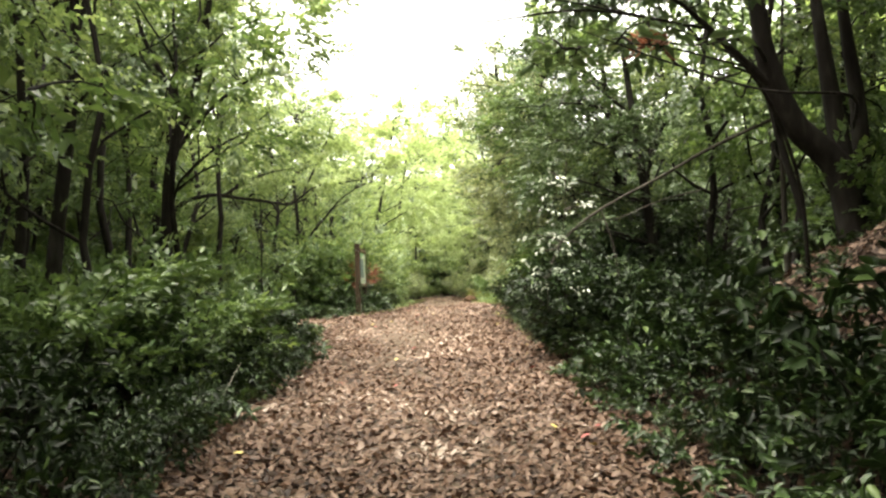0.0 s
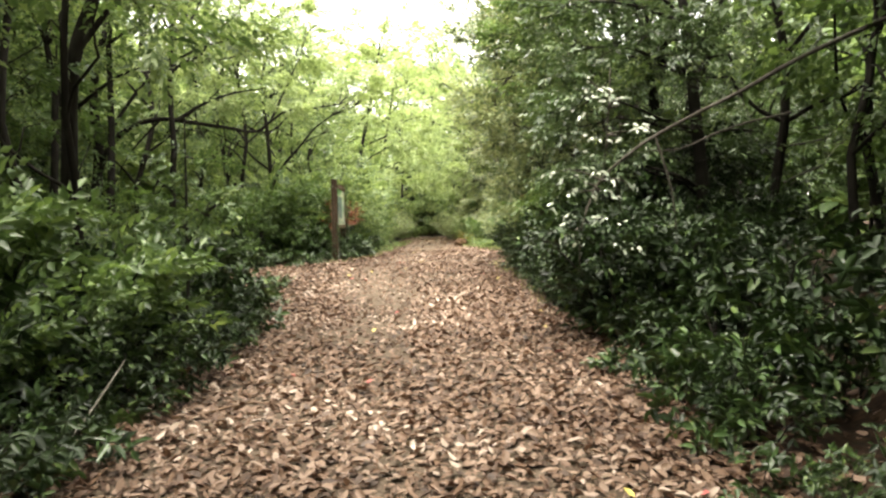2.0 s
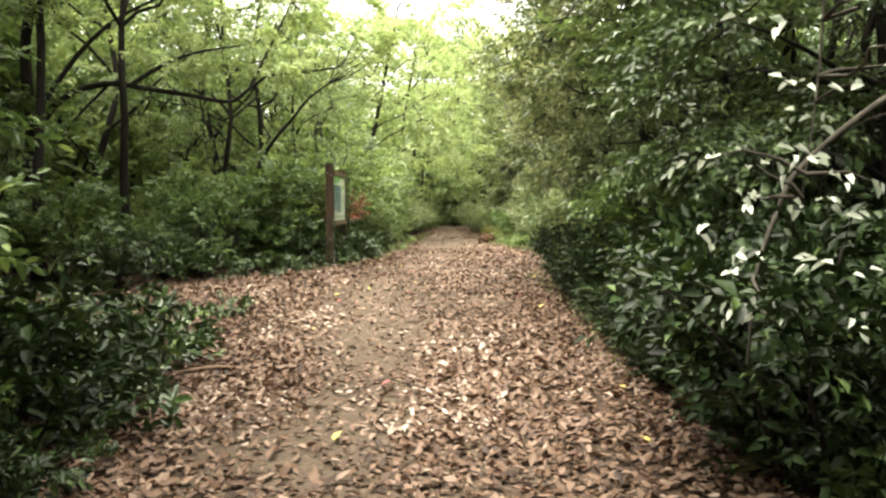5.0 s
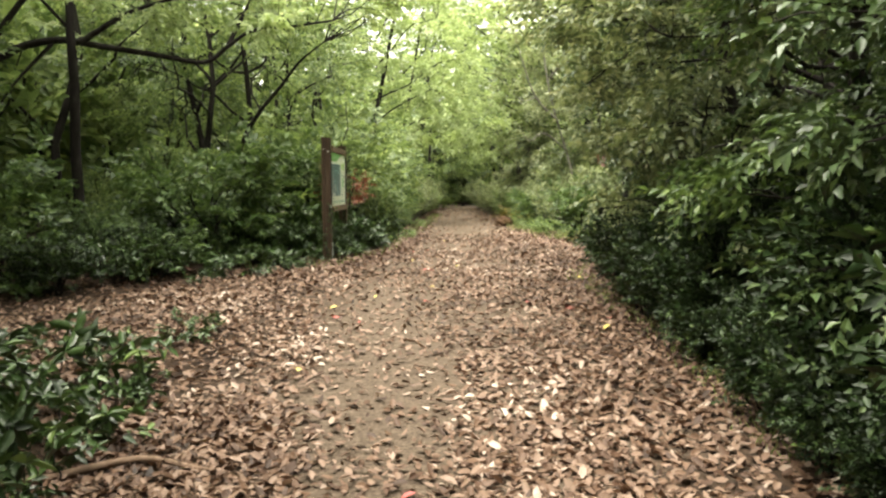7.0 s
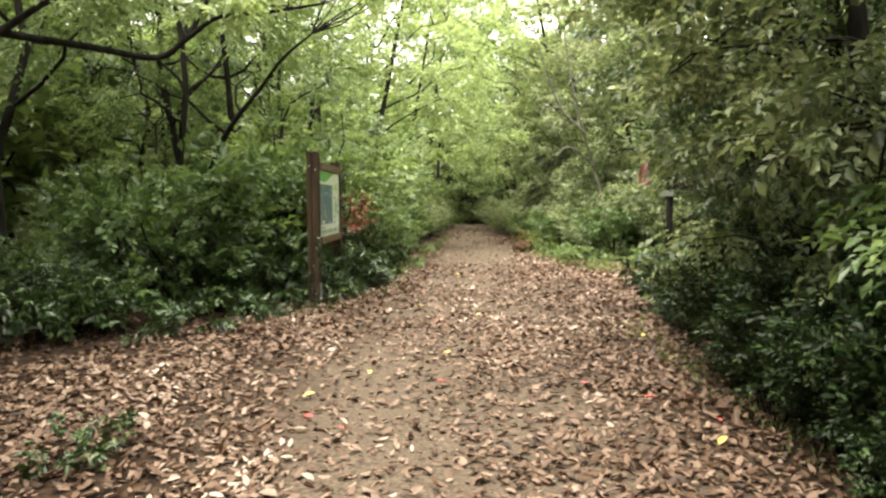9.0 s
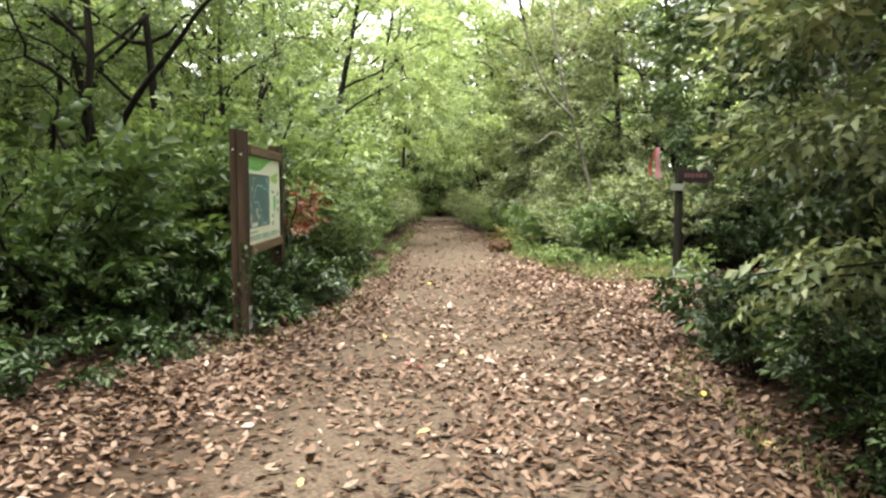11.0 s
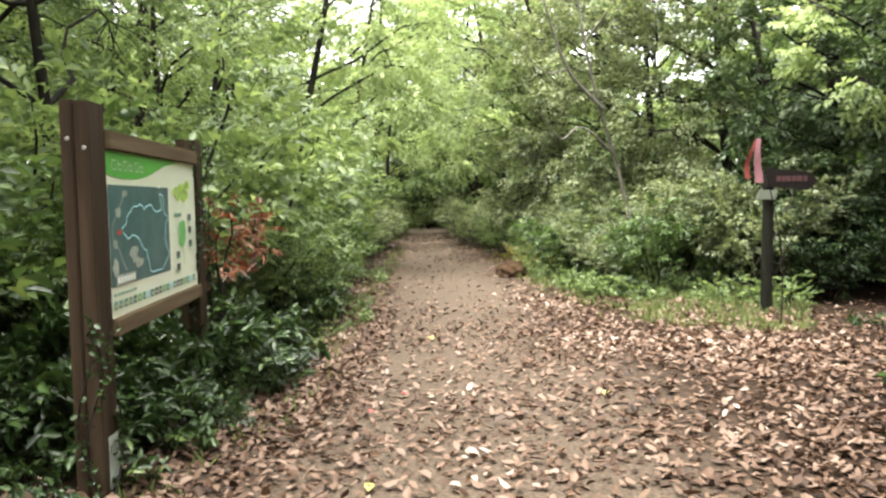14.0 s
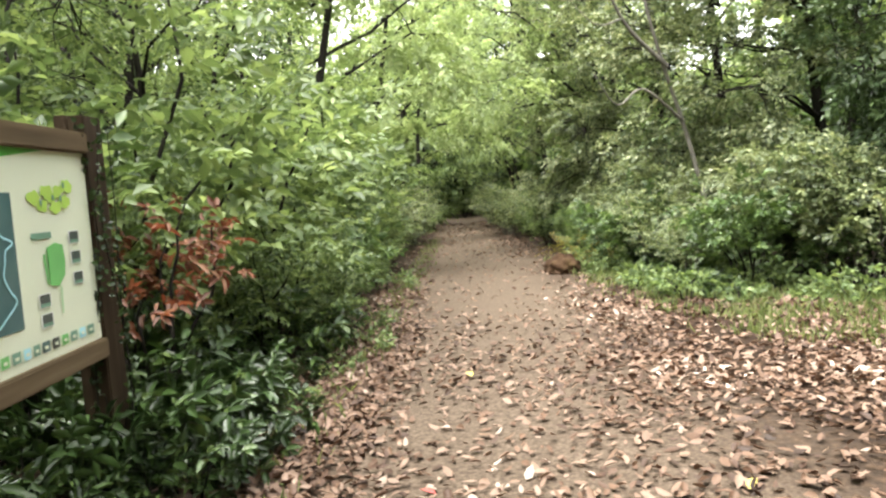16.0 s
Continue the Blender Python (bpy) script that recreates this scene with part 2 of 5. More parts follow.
def leaf_arrays(pos, fwd, up, length, width, fine, fold=0.25, droop=0.15):
    """Corners and faces of many leaves, each folded along its midrib."""
    side = unit(np.cross(fwd, up))
    up = np.cross(side, fwd)
    L, W = length[:, None], width[:, None]
    if fine:
        v = [pos, pos + fwd * L * 0.3 - side * W * 0.45 + up * W * fold, pos + fwd * L * 0.68 - side * W * 0.4 + up * W * (fold - droop),
             pos + fwd * L - up * L * droop, pos + fwd * L * 0.68 + side * W * 0.4 + up * W * (fold - droop), pos + fwd * L * 0.3 + side * W * 0.45 + up * W * fold]
        f = np.array([[0, 3, 2, 1], [0, 5, 4, 3]])
    else:
        v = [pos, pos + fwd * L * 0.48 - side * W * 0.5 + up * W * fold, pos + fwd * L - up * L * droop, pos + fwd * L * 0.48 + side * W * 0.5 + up * W * fold]
        f = np.array([[0, 2, 1], [0, 3, 2]])
    k = len(v)
    verts = np.stack(v, 1).reshape(-1, 3)
    faces = (f[None] + (np.arange(len(pos)) * k)[:, None, None]).reshape(-1, f.shape[1])
    return verts, faces


def spray_template(n, leaf, ratio, whorl):
    """A leafy twig one unit long, lying along x with its face up."""
    if whorl:
        t = np.concatenate([np.linspace(0.15, 0.8, n // 2), np.full(n - n // 2, 0.92)])
        a = np.concatenate([np.where(np.arange(n // 2) % 2, 1, -1) * rng.uniform(0.7, 1.2, n // 2), np.linspace(-2.2, 2.2, n - n // 2)])
    else:
        t = np.linspace(0.1, 1.0, n)
        a = np.where(np.arange(n) % 2, 1, -1) * rng.uniform(0.5, 1.1, n)
        a[-1] = 0
    a = a + rng.normal(0, 0.15, n)
    pos = np.stack([t, rng.normal(0, 0.02, n), rng.normal(0, 0.03, n) - 0.12 * t ** 2], 1)
    fwd = unit(np.stack([np.cos(a), np.sin(a), rng.normal(-0.1, 0.3, n)], 1))
    up = unit(np.stack([rng.normal(0, 0.3, n), rng.normal(0, 0.3, n), np.ones(n)], 1))
    length = leaf * rng.uniform(0.7, 1.15, n)
    return pos, fwd, up, length, length * ratio * rng.uniform(0.85, 1.15, n)


def sprays(P, D, U, S, n, leaf, ratio=0.42, fine=False, whorl=False, fold=0.25, droop=0.15):
    """Leaves of twigs at P, pointing along D with faces towards U, each twig S long; leaf is the leaf's length in metres."""
    V, F, off = [], [], 0
    pick = rng.integers(0, 6, len(P))
    X = unit(D)
    Y = unit(np.cross(U, X))
    Z = np.cross(X, Y)
    for k in range(6):
        q = np.where(pick == k)[0]
        if len(q) == 0:
            continue
        pos, fwd, up, ln, wd = spray_template(n, leaf, ratio, whorl)
        B = np.stack([X[q], Y[q], Z[q]], 1)
        p = (P[q][:, None] + np.einsum("ni,kij->knj", pos, B) * S[q][:, None, None]).reshape(-1, 3)
        f = np.einsum("ni,kij->knj", fwd, B).reshape(-1, 3)
        u = np.einsum("ni,kij->knj", up, B).reshape(-1, 3)
        vary = rng.uniform(0.8, 1.2, len(q))[:, None]
        v, fc = leaf_arrays(p, f, u, (ln[None] * vary).ravel(), (wd[None] * vary).ravel(), fine, fold, droop)
        V.append(v)
        F.append(fc + off)
        off += len(v)
    return np.concatenate(V), np.concatenate(F)


def tube_arrays(points, radii, sides=6):
    pts, r = np.asarray(points, float), np.asarray(radii, float)
    tang = unit(np.gradient(pts, axis=0))
    ref = np.where(np.abs(tang[:, 2:3]) > 0.9, [[1.0, 0, 0]], [[0, 0, 1.0]])
    a = unit(np.cross(tang, ref))
    b = np.cross(tang, a)
    th = np.arange(sides) * 2 * np.pi / sides
    ring = pts[:, None] + r[:, None, None] * (np.cos(th)[None, :, None] * a[:, None] + np.sin(th)[None, :, None] * b[:, None])
    v = ring.reshape(-1, 3)
    i, j = np.meshgrid(np.arange(len(pts) - 1), np.arange(sides), indexing="ij")
    j2 = (j + 1) % sides
    f = np.stack([i * sides + j, i * sides + j2, (i + 1) * sides + j2, (i + 1) * sides + j], -1).reshape(-1, 4)
    return v, f


def join_arrays(items):
    V, F, off = [], [], 0
    for v, f in items:
        V.append(v)
        F.append(f + off)
        off += len(v)
    return np.concatenate(V), np.concatenate(F)


def bend(a, b, n=7, wobble=0.06, sag=0.0):
    """A crooked line from a to b, in n points."""
    a, b = np.asarray(a, float), np.asarray(b, float)
    t = np.linspace(0, 1, n)[:, None]
    d = np.linalg.norm(b - a)
    w = rng.normal(0, 1, (n, 3))
    w = 1.6 * (0.25 * np.roll(w, 1, 0) + 0.5 * w + 0.25 * np.roll(w, -1, 0)) * wobble * d * np.sin(np.pi * t)
    p = a + (b - a) * t + w
    p[:, 2] += sag * d * np.sin(np.pi * t[:, 0])
    return p


def spline(points, per=5):
    """A smooth line through the given points."""
    p = np.asarray(points, float)
    p = np.vstack([2 * p[0] - p[1], p, 2 * p[-1] - p[-2]])
    out = []
    for i in range(1, len(p) - 2):
        for t in np.linspace(0, 1, per, endpoint=False):
            out.append(0.5 * (2 * p[i] + (p[i + 1] - p[i - 1]) * t + (2 * p[i - 1] - 5 * p[i] + 4 * p[i + 1] - p[i + 2]) * t ** 2 + (3 * p[i] - p[i - 1] - 3 * p[i + 1] + p[i + 2]) * t ** 3))
    out.append(p[-2])
    return np.array(out)


def blob_sprays(centres, spread, count, flat=0.5):
    """Twig places in clumps round the centres, with gaps between the clumps, pointing outwards."""
    C = np.asarray(centres, float)
    spread = np.asarray(spread, float) * np.ones(len(C))
    mid = C.mean(0)
    P, D = [], []
    for c, s in zip(C, spread):
        k = max(3, count // 14)
        sub = c + rng.normal(0, 1, (k, 3)) * s * [1, 1, 0.75] * 0.6
        who = rng.integers(0, k, count)
        p = sub[who] + rng.normal(0, 1, (count, 3)) * s * [0.26, 0.26, 0.26 * flat]
        out = unit(p - c + 0.35 * (c - mid) + rng.normal(0, 0.3, (count, 3)))
        out[:, 2] = out[:, 2] * 0.45 + rng.normal(0.0, 0.18, count)
        P.append(p)
        D.append(unit(out))
    P, D = np.concatenate(P), np.concatenate(D)
    U = unit(np.stack([rng.normal(0, 0.55, len(P)), rng.normal(0, 0.55, len(P)), np.ones(len(P))], 1))
    return P, D, U


def near_end(line, p):
    return line[np.argmin(np.linalg.norm(line - p, axis=1))]


def make_tree(name, label, category, trunk, trunk_r, limbs, centres, spread, count, leaf_kw, leaf_mat, bark, twig=0.3, flat=0.5, origin=(0, 0, 0)):
    """A tree: a tapered trunk, limbs given as (points, base radius), twigs, and a crown of leafy clumps."""
    root = new(name)
    root.location = origin
    tagged(root, label, category)
    tp = np.asarray(trunk, float)
    r = trunk_r * np.linspace(1, 0.35, len(tp))
    r[0] *= 1.35
    part("trunk", mesh_data("trunk", *tube_arrays(tp, r, 9), bark, True), root)
    lines = [tp]
    for pts, lr in limbs:
        pts = np.asarray(pts, float)
        part("limb", mesh_data("limb", *tube_arrays(pts, lr * np.linspace(1, 0.22, len(pts)), 6), bark, True), root)
        lines.append(pts)
    allp = np.concatenate(lines)
    P, D, U = blob_sprays(centres, spread, count, flat)
    twigs = []
    for i in rng.choice(len(P), min(len(P), max(12, len(P) // 10)), replace=False):
        a = near_end(allp, P[i])
        line = bend(a, P[i] + D[i] * twig * 0.7, 5, 0.07, 0.05)
        twigs.append(tube_arrays(line, np.linspace(0.013, 0.003, 5), 3))
    part("branchwork", mesh_data("branchwork", *join_arrays(twigs), bark), root, kind="stuff")
    S = twig * rng.uniform(0.7, 1.3, len(P))
    part("crown", mesh_data("crown", *sprays(P, D, U, S, **leaf_kw), leaf_mat), root, kind="stuff")
    return root


def generic_tree(name, label, category, height, spread, trunk_r, n_limbs, count, leaf_kw, leaf_mat, bark, twig=0.3, low=0.35, lean=(0, 0)):
    top = np.array([lean[0], lean[1], height])
    trunk = bend((0, 0, -0.2), top * [1, 1, 0.9], 9, 0.025)
    limbs, centres = [], [top]
    for i in range(n_limbs):
        h = low + (0.92 - low) * (i + rng.uniform(0, 0.6)) / n_limbs
        start = trunk[min(8, int(h * 8))]
        ang = i * 2.4 + rng.uniform(-0.4, 0.4)
        reach = spread * (1.1 - 0.5 * h) * rng.uniform(0.7, 1.2)
        end = start + [math.cos(ang) * reach, math.sin(ang) * reach, height * rng.uniform(0.1, 0.25)]
        line = bend(start, end, 7, 0.07, 0.06)
        limbs.append((line, trunk_r * 0.42))
        centres += [line[-1], line[4] + [0, 0, 0.15]]
    return make_tree(name, label, category, trunk, trunk_r, limbs, centres, spread * 0.34, max(6, count // len(centres)), leaf_kw, leaf_mat, bark, twig)


def make_shrub(name, label, height, radius, n_stems, count, leaf_kw, leaf_mat, bark, twig=0.22, category="shrub", hollow=0.25):
    """A shrub: stems fanned out from one base, leafy twigs all over them."""
    root = new(name)
    tagged(root, label, category)
    stems, P, D = [], [], []
    for i in range(n_stems):
        ang = i * 2.4 + rng.uniform(-0.5, 0.5)
        reach = radius * rng.uniform(0.35, 1.0)
        tip = np.array([math.cos(ang) * reach, math.sin(ang) * reach, height * rng.uniform(0.65, 1.0) * (1 - 0.3 * (reach / radius) ** 2)])
        line = bend((0.05 * math.cos(ang), 0.05 * math.sin(ang), -0.08), tip, 8, 0.05, 0.08)
        part("stem", mesh_data("stem", *tube_arrays(line, (0.006 + 0.007 * height) * np.linspace(1, 0.3, 8), 5), bark, True), root)
        k = count // n_stems
        t = rng.uniform(hollow, 1.0, k) ** 0.8 * 7
        i0 = np.minimum(t.astype(int), 6)
        p = line[i0] + (line[i0 + 1] - line[i0]) * (t - i0)[:, None]
        p = p + rng.normal(0, 1, (k, 3)) * radius * [0.17, 0.17, 0.1]
        p[:, 2] = np.maximum(p[:, 2], 0.03)
        out = p * [1, 1, 0] - line[0] * [1, 1, 0]
        d = unit(unit(out) + rng.normal(0, 0.6, (k, 3)) * [1, 1, 0.5] + [0, 0, 0.3])
        P.append(p)
        D.append(d)
    P, D = np.concatenate(P), np.concatenate(D)
    U = unit(np.stack([rng.normal(0, 0.7, len(P)), rng.normal(0, 0.7, len(P)), np.ones(len(P))], 1) + 0.5 * D * [1, 1, 0])
    S = twig * rng.uniform(0.7, 1.3, len(P))
    part("foliage", mesh_data("foliage", *sprays(P, D, U, S, **leaf_kw), leaf_mat), root, kind="stuff")
    return root


def stand(x, y, turn=None, size=1.0, sink=0.03):
    turn = rng.uniform(0, 360) if turn is None else turn
    return pose(x, y, gz(x, y) - sink, rng.uniform(-4, 4), rng.uniform(-4, 4), turn) @ Matrix.Scale(size, 4)


def plant(kinds, places, group):
    """Sets copies of the given plants at (x, y, size); the first of each kind stands at its first place."""
    used = set()
    for i, (x, y, s) in enumerate(places):
        ob = kinds[int(rng.integers(0, len(kinds)))]
        m = stand(x, y, None, s)
        if ob.name in used:
            copy_thing(ob, m)
        else:
            used.add(ob.name)
            ob.matrix_basis = m
            tagged(ob, group=group)
    for ob in kinds:
        if ob.name not in used:
            for o in (*ob.children_recursive, ob):
                bpy.data.objects.remove(o)


def scatter(x0, x1, y0, y1, n, smin, smax, gap=0.4, keep=None):
    """Places strewn over a stretch of the plan, none nearer together than gap."""
    out = []
    for _ in range(n * 12):
        if len(out) == n:
            break
        x, y = rng.uniform(x0, x1), rng.uniform(y0, y1)
        if keep is not None and not keep(x, y):
            continue
        if all((x - a) ** 2 + (y - b) ** 2 > gap * gap for a, b, _ in out):
            out.append((x, y, rng.uniform(smin, smax)))
    return out


def left_edge(y):
    return float(np.interp(y, LEFT_Y, LEFT_X))


def right_edge(y):
    return float(np.interp(y, RIGHT_Y, RIGHT_X))


# ---- ground ----
xs = np.concatenate([[-900, -400, -200, -120, -70, -45, -30, -22], np.arange(-16, -6, 0.5), np.arange(-6, 6.01, 0.14), np.arange(6.5, 16.1, 0.5), [22, 30, 45, 70, 120, 200, 400, 900]])
ys = np.concatenate([[-900, -400, -200, -100, -60, -35, -20, -12, -8, -6], np.arange(-4, 34, 0.16), np.arange(34, 60, 0.6), [65, 75, 95, 130, 200, 400, 900]])
gx, gy = np.meshgrid(xs, ys)
gv = np.stack([gx.ravel(), gy.ravel(), ground_z(gx, gy).ravel()], 1)
ii, jj = np.meshgrid(np.arange(len(ys) - 1), np.arange(len(xs) - 1), indexing="ij")
k = ii * len(xs) + jj
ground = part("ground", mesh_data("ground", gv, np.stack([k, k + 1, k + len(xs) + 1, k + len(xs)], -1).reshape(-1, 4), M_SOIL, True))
tagged(ground, "brown woodland soil track strewn with dry leaves", "ground", kind="structure")


# ---- notice board beside the track ----
def box(bm, x0, x1, y0, y1, z0, z1, bevel=0.0):
    r = bmesh.ops.create_cube(bm, size=1.0, matrix=Matrix.Translation(((x0 + x1) / 2, (y0 + y1) / 2, (z0 + z1) / 2)) @ Matrix.Diagonal((x1 - x0, y1 - y0, z1 - z0, 1)))
    if bevel:
        es = list({e for v in r["verts"] for e in v.link_edges})
        bmesh.ops.bevel(bm, geom=es, offset=bevel, segments=2, affect="EDGES")


M_PANEL = plain("cream_printed_panel", (0.72, 0.76, 0.6), 0.3, 0.05, 3)
M_GREENHEAD = plain("green_print", (0.1, 0.42, 0.07), 0.3, 0.1)
M_MAP = rough_material("aerial_photo_print", [(0.3, (0.035, 0.1, 0.105)), (0.5, (0.07, 0.14, 0.145)), (0.7, (0.12, 0.185, 0.175))], 6, 0.35, 0.0, 0.001)
M_MAPPALE = rough_material("aerial_photo_clearing", [(0.3, (0.2, 0.24, 0.2)), (0.7, (0.45, 0.48, 0.42))], 30, 0.35, 0.0, 0.001)
M_ROUTE = plain("pale_blue_route", (0.4, 0.72, 0.8), 0.35)
M_WHITE = plain("white_print", (0.8, 0.82, 0.78), 0.35)
M_INK = plain("dark_print", (0.06, 0.075, 0.07), 0.35)
M_TEXTGREEN = plain("faded_green_text", (0.16, 0.3, 0.22), 0.35)
M_LIME = plain("lime_print", (0.42, 0.62, 0.12), 0.35)
M_GREEN2 = plain("leaf_green_print", (0.18, 0.5, 0.16), 0.35)
M_PALEGREEN = plain("worn_title_print", (0.42, 0.62, 0.36), 0.35)
M_REDPRINT = plain("red_print", (0.4, 0.06, 0.05), 0.35)

BOARD = new("notice_board")
tagged(BOARD, "brown timber trail map board with two posts", "notice board")
BOARD.matrix_basis = pose(-2.205, 19.66, gz(-2.205, 19.66) - 0.02, 0, 0, 1.1)
for y0, h in ((0.0, 1.855), (1.785, 1.82)):
    # each post is two planks with a narrow crack between
    bm = bmesh.new()
    box(bm, -0.072, -0.016, y0 - 0.09, y0 + 0.095, -0.1, h, 0.006)
    box(bm, -0.013, 0.055, y0 - 0.085, y0 + 0.098, -0.1, h - 0.004, 0.006)
    from_bm("post", bm, M_POST, BOARD)
bm = bmesh.new()
box(bm, -0.03, 0.075, 0.1, 1.685, 1.645, 1.735, 0.007)
from_bm("top_rail", bm, M_RAIL, BOARD, "weathered brown top rail")
bm = bmesh.new()
box(bm, -0.03, 0.075, 0.1, 1.685, 0.748, 0.835, 0.007)
from_bm("bottom_rail", bm, M_RAIL, BOARD, "weathered brown bottom rail")
bm = bmesh.new()
box(bm, 0.02, 0.045, 0.1, 1.688, 0.835, 1.645)
PANEL = from_bm("panel", bm, M_PANEL, BOARD, "cream panel printed with an aerial trail map")
for px, py, pz in ((-0.04, -0.092, 1.68), (0.03, -0.087, 1.64)):
    bm = bmesh.new()
    bmesh.ops.create_uvsphere(bm, u_segments=8, v_segments=5, radius=0.011, matrix=Matrix.Translation((px, py, pz)) @ Matrix.Diagonal((1, 0.4, 1, 1)))
    from_bm("bolt", bm, plain("dull_bolt", (0.3, 0.28, 0.25), 0.5), BOARD, "small dull bolt head")
# a pale torn notice on the foot of the post
bm = bmesh.new()
box(bm, 0.0565, 0.0585, -0.03, 0.085, 0.05, 0.3)
from_bm("paper_strip", bm, plain("weathered_paper", (0.42, 0.44, 0.4), 0.8, 0.35, 20), BOARD, "pale weathered paper strip")
PY0, PW, PZ0, PHH = 0.102, 1.584, 0.836, 0.808


def flat_print(name, pts, mat, lift=0.0485, label=""):
    """A printed patch on the panel; pts run from 0 to 1 across and up it."""
    bm = bmesh.new()
    vs = [bm.verts.new((lift, PY0 + PW * u, PZ0 + PHH * v)) for u, v in pts]
    f = bm.faces.new(vs)
    bmesh.ops.triangulate(bm, faces=[f])
    bmesh.ops.recalc_face_normals(bm, faces=bm.faces)
    return from_bm(name, bm, mat, PANEL, label)


def rect(u0, u1, v0, v1):
    return [(u0, v0), (u1, v0), (u1, v1), (u0, v1)]


head = [(0.0, 1.0), (0.0, 0.862), (0.07, 0.846), (0.14, 0.838), (0.21, 0.836), (0.28, 0.841), (0.35, 0.856), (0.425, 0.882), (0.5, 0.918), (0.58, 0.952), (0.66, 0.976), (0.74, 0.993), (0.78, 1.0)]
flat_print("header_print", head, M_GREENHEAD, label="green curved header")
flat_print("map_print", rect(0.012, 0.614, 0.183, 0.797), M_MAP, label="dark aerial photograph of the hill")


def line_print(name, pts, width, mat, lift):
    p = spline([(0, PY0 + PW * u, PZ0 + PHH * v) for u, v in pts], 4)
    t = unit(np.gradient(p, axis=0))
    nrm = np.stack([np.zeros(len(p)), -t[:, 2], t[:, 1]], 1)
    a, b = p + nrm * width, p - nrm * width
    v = np.concatenate([a, b])
    v[:, 0] = lift
    n = len(p)
    i = np.arange(n - 1)
    return part(name, mesh_data(name, v, np.stack([i, n + i, n + i + 1, i + 1], 1), mat), PANEL)


line_print("route_print", [(0.108, 0.527), (0.151, 0.563), (0.155, 0.59), (0.167, 0.611), (0.195, 0.635), (0.22, 0.662), (0.26, 0.665), (0.294, 0.678), (0.33, 0.645), (0.345, 0.66), (0.4, 0.672), (0.43, 0.64), (0.455, 0.626), (0.49, 0.628), (0.516, 0.647), (0.515, 0.69), (0.499, 0.747), (0.54, 0.735), (0.551, 0.703), (0.545, 0.65), (0.556, 0.607), (0.598, 0.575), (0.567, 0.542), (0.56, 0.49), (0.55, 0.43), (0.569, 0.364), (0.59, 0.313), (0.544, 0.253), (0.501, 0.212), (0.441, 0.215), (0.4, 0.21), (0.367, 0.232), (0.365, 0.26), (0.358, 0.293), (0.345, 0.33), (0.336, 0.368), (0.31, 0.38), (0.286, 0.416), (0.255, 0.46), (0.208, 0.481), (0.163, 0.464), (0.121, 0.505)], 0.0042, M_ROUTE, 0.0525)
line_print("road_print", [(0.17, 0.75), (0.142, 0.742), (0.098, 0.661), (0.056, 0.595), (0.028, 0.533), (0.039, 0.458), (0.077, 0.404), (0.115, 0.31), (0.142, 0.266)], 0.004, M_MAPPALE, 0.0525)


def blotch(name, u, v, ru, rv, mat, lift, seed):
    """A ragged printed patch."""
    r = random.Random(seed)
    pts = []
    for i in range(14):
        a, k = i * math.tau / 14, r.uniform(0.65, 1.15)
        pts.append((u + ru * k * math.cos(a), v + rv * k * math.sin(a)))
    return flat_print(name, pts, mat, lift)


blotch("clearing_print", 0.215, 0.36, 0.045, 0.06, M_MAPPALE, 0.051, 1)
blotch("clearing_print", 0.262, 0.3, 0.04, 0.04, M_MAPPALE, 0.0515, 2)
blotch("clearing_print", 0.045, 0.3, 0.032, 0.055, M_MAPPALE, 0.051, 3)
blotch("clearing_print", 0.09, 0.63, 0.028, 0.04, M_MAPPALE, 0.051, 4)
blotch("clearing_print", 0.15, 0.745, 0.025, 0.02, M_MAPPALE, 0.051, 5)
blotch("clearing_print", 0.05, 0.44, 0.02, 0.035, M_MAPPALE, 0.051, 6)
blotch("marker_print", 0.085, 0.507, 0.026, 0.024, M_REDPRINT, 0.053, 7)
flat_print("caption_print", rect(0.045, 0.225, 0.186, 0.25), M_MAPPALE, 0.0525)
for i in range(6):
    flat_print("caption_bar_print", rect(0.056 + 0.027 * i, 0.076 + 0.027 * i, 0.2, 0.236), M_WHITE, 0.0535)
flat_print("compass_print", rect(0.49, 0.515, 0.79, 0.812), M_WHITE, 0.0525)
for i, (u, v) in enumerate(((0.71, 0.77), (0.75, 0.73), (0.79, 0.78), (0.83, 0.8), (0.86, 0.75), (0.81, 0.72), (0.88, 0.83), (0.77, 0.8))):
    blotch("sketch_print", u, v, 0.03, 0.036, M_LIME, 0.0505 + 0.0003 * i, 20 + i)
for u, v in ((0.74, 0.745), (0.8, 0.77), (0.84, 0.765), (0.86, 0.83)):
    flat_print("sketch_mark_print", rect(u - 0.005, u + 0.006, v - 0.014, v + 0.014), M_TEXTGREEN, 0.0535)
flat_print("route_patch_print", [(0.745, 0.35), (0.79, 0.335), (0.825, 0.385), (0.832, 0.46), (0.826, 0.535), (0.79, 0.55), (0.745, 0.53), (0.755, 0.45)], M_GREEN2, 0.051)
flat_print("route_tail_print", [(0.735, 0.36), (0.742, 0.36), (0.735, 0.5), (0.726, 0.5)], M_GREEN2, 0.051)
flat_print("route_tail_print", [(0.79, 0.2), (0.798, 0.2), (0.803, 0.335), (0.795, 0.335)], M_PALEGREEN, 0.051)
flat_print("caption_print", rect(0.68, 0.775, 0.575, 0.605), M_TEXTGREEN, 0.051)
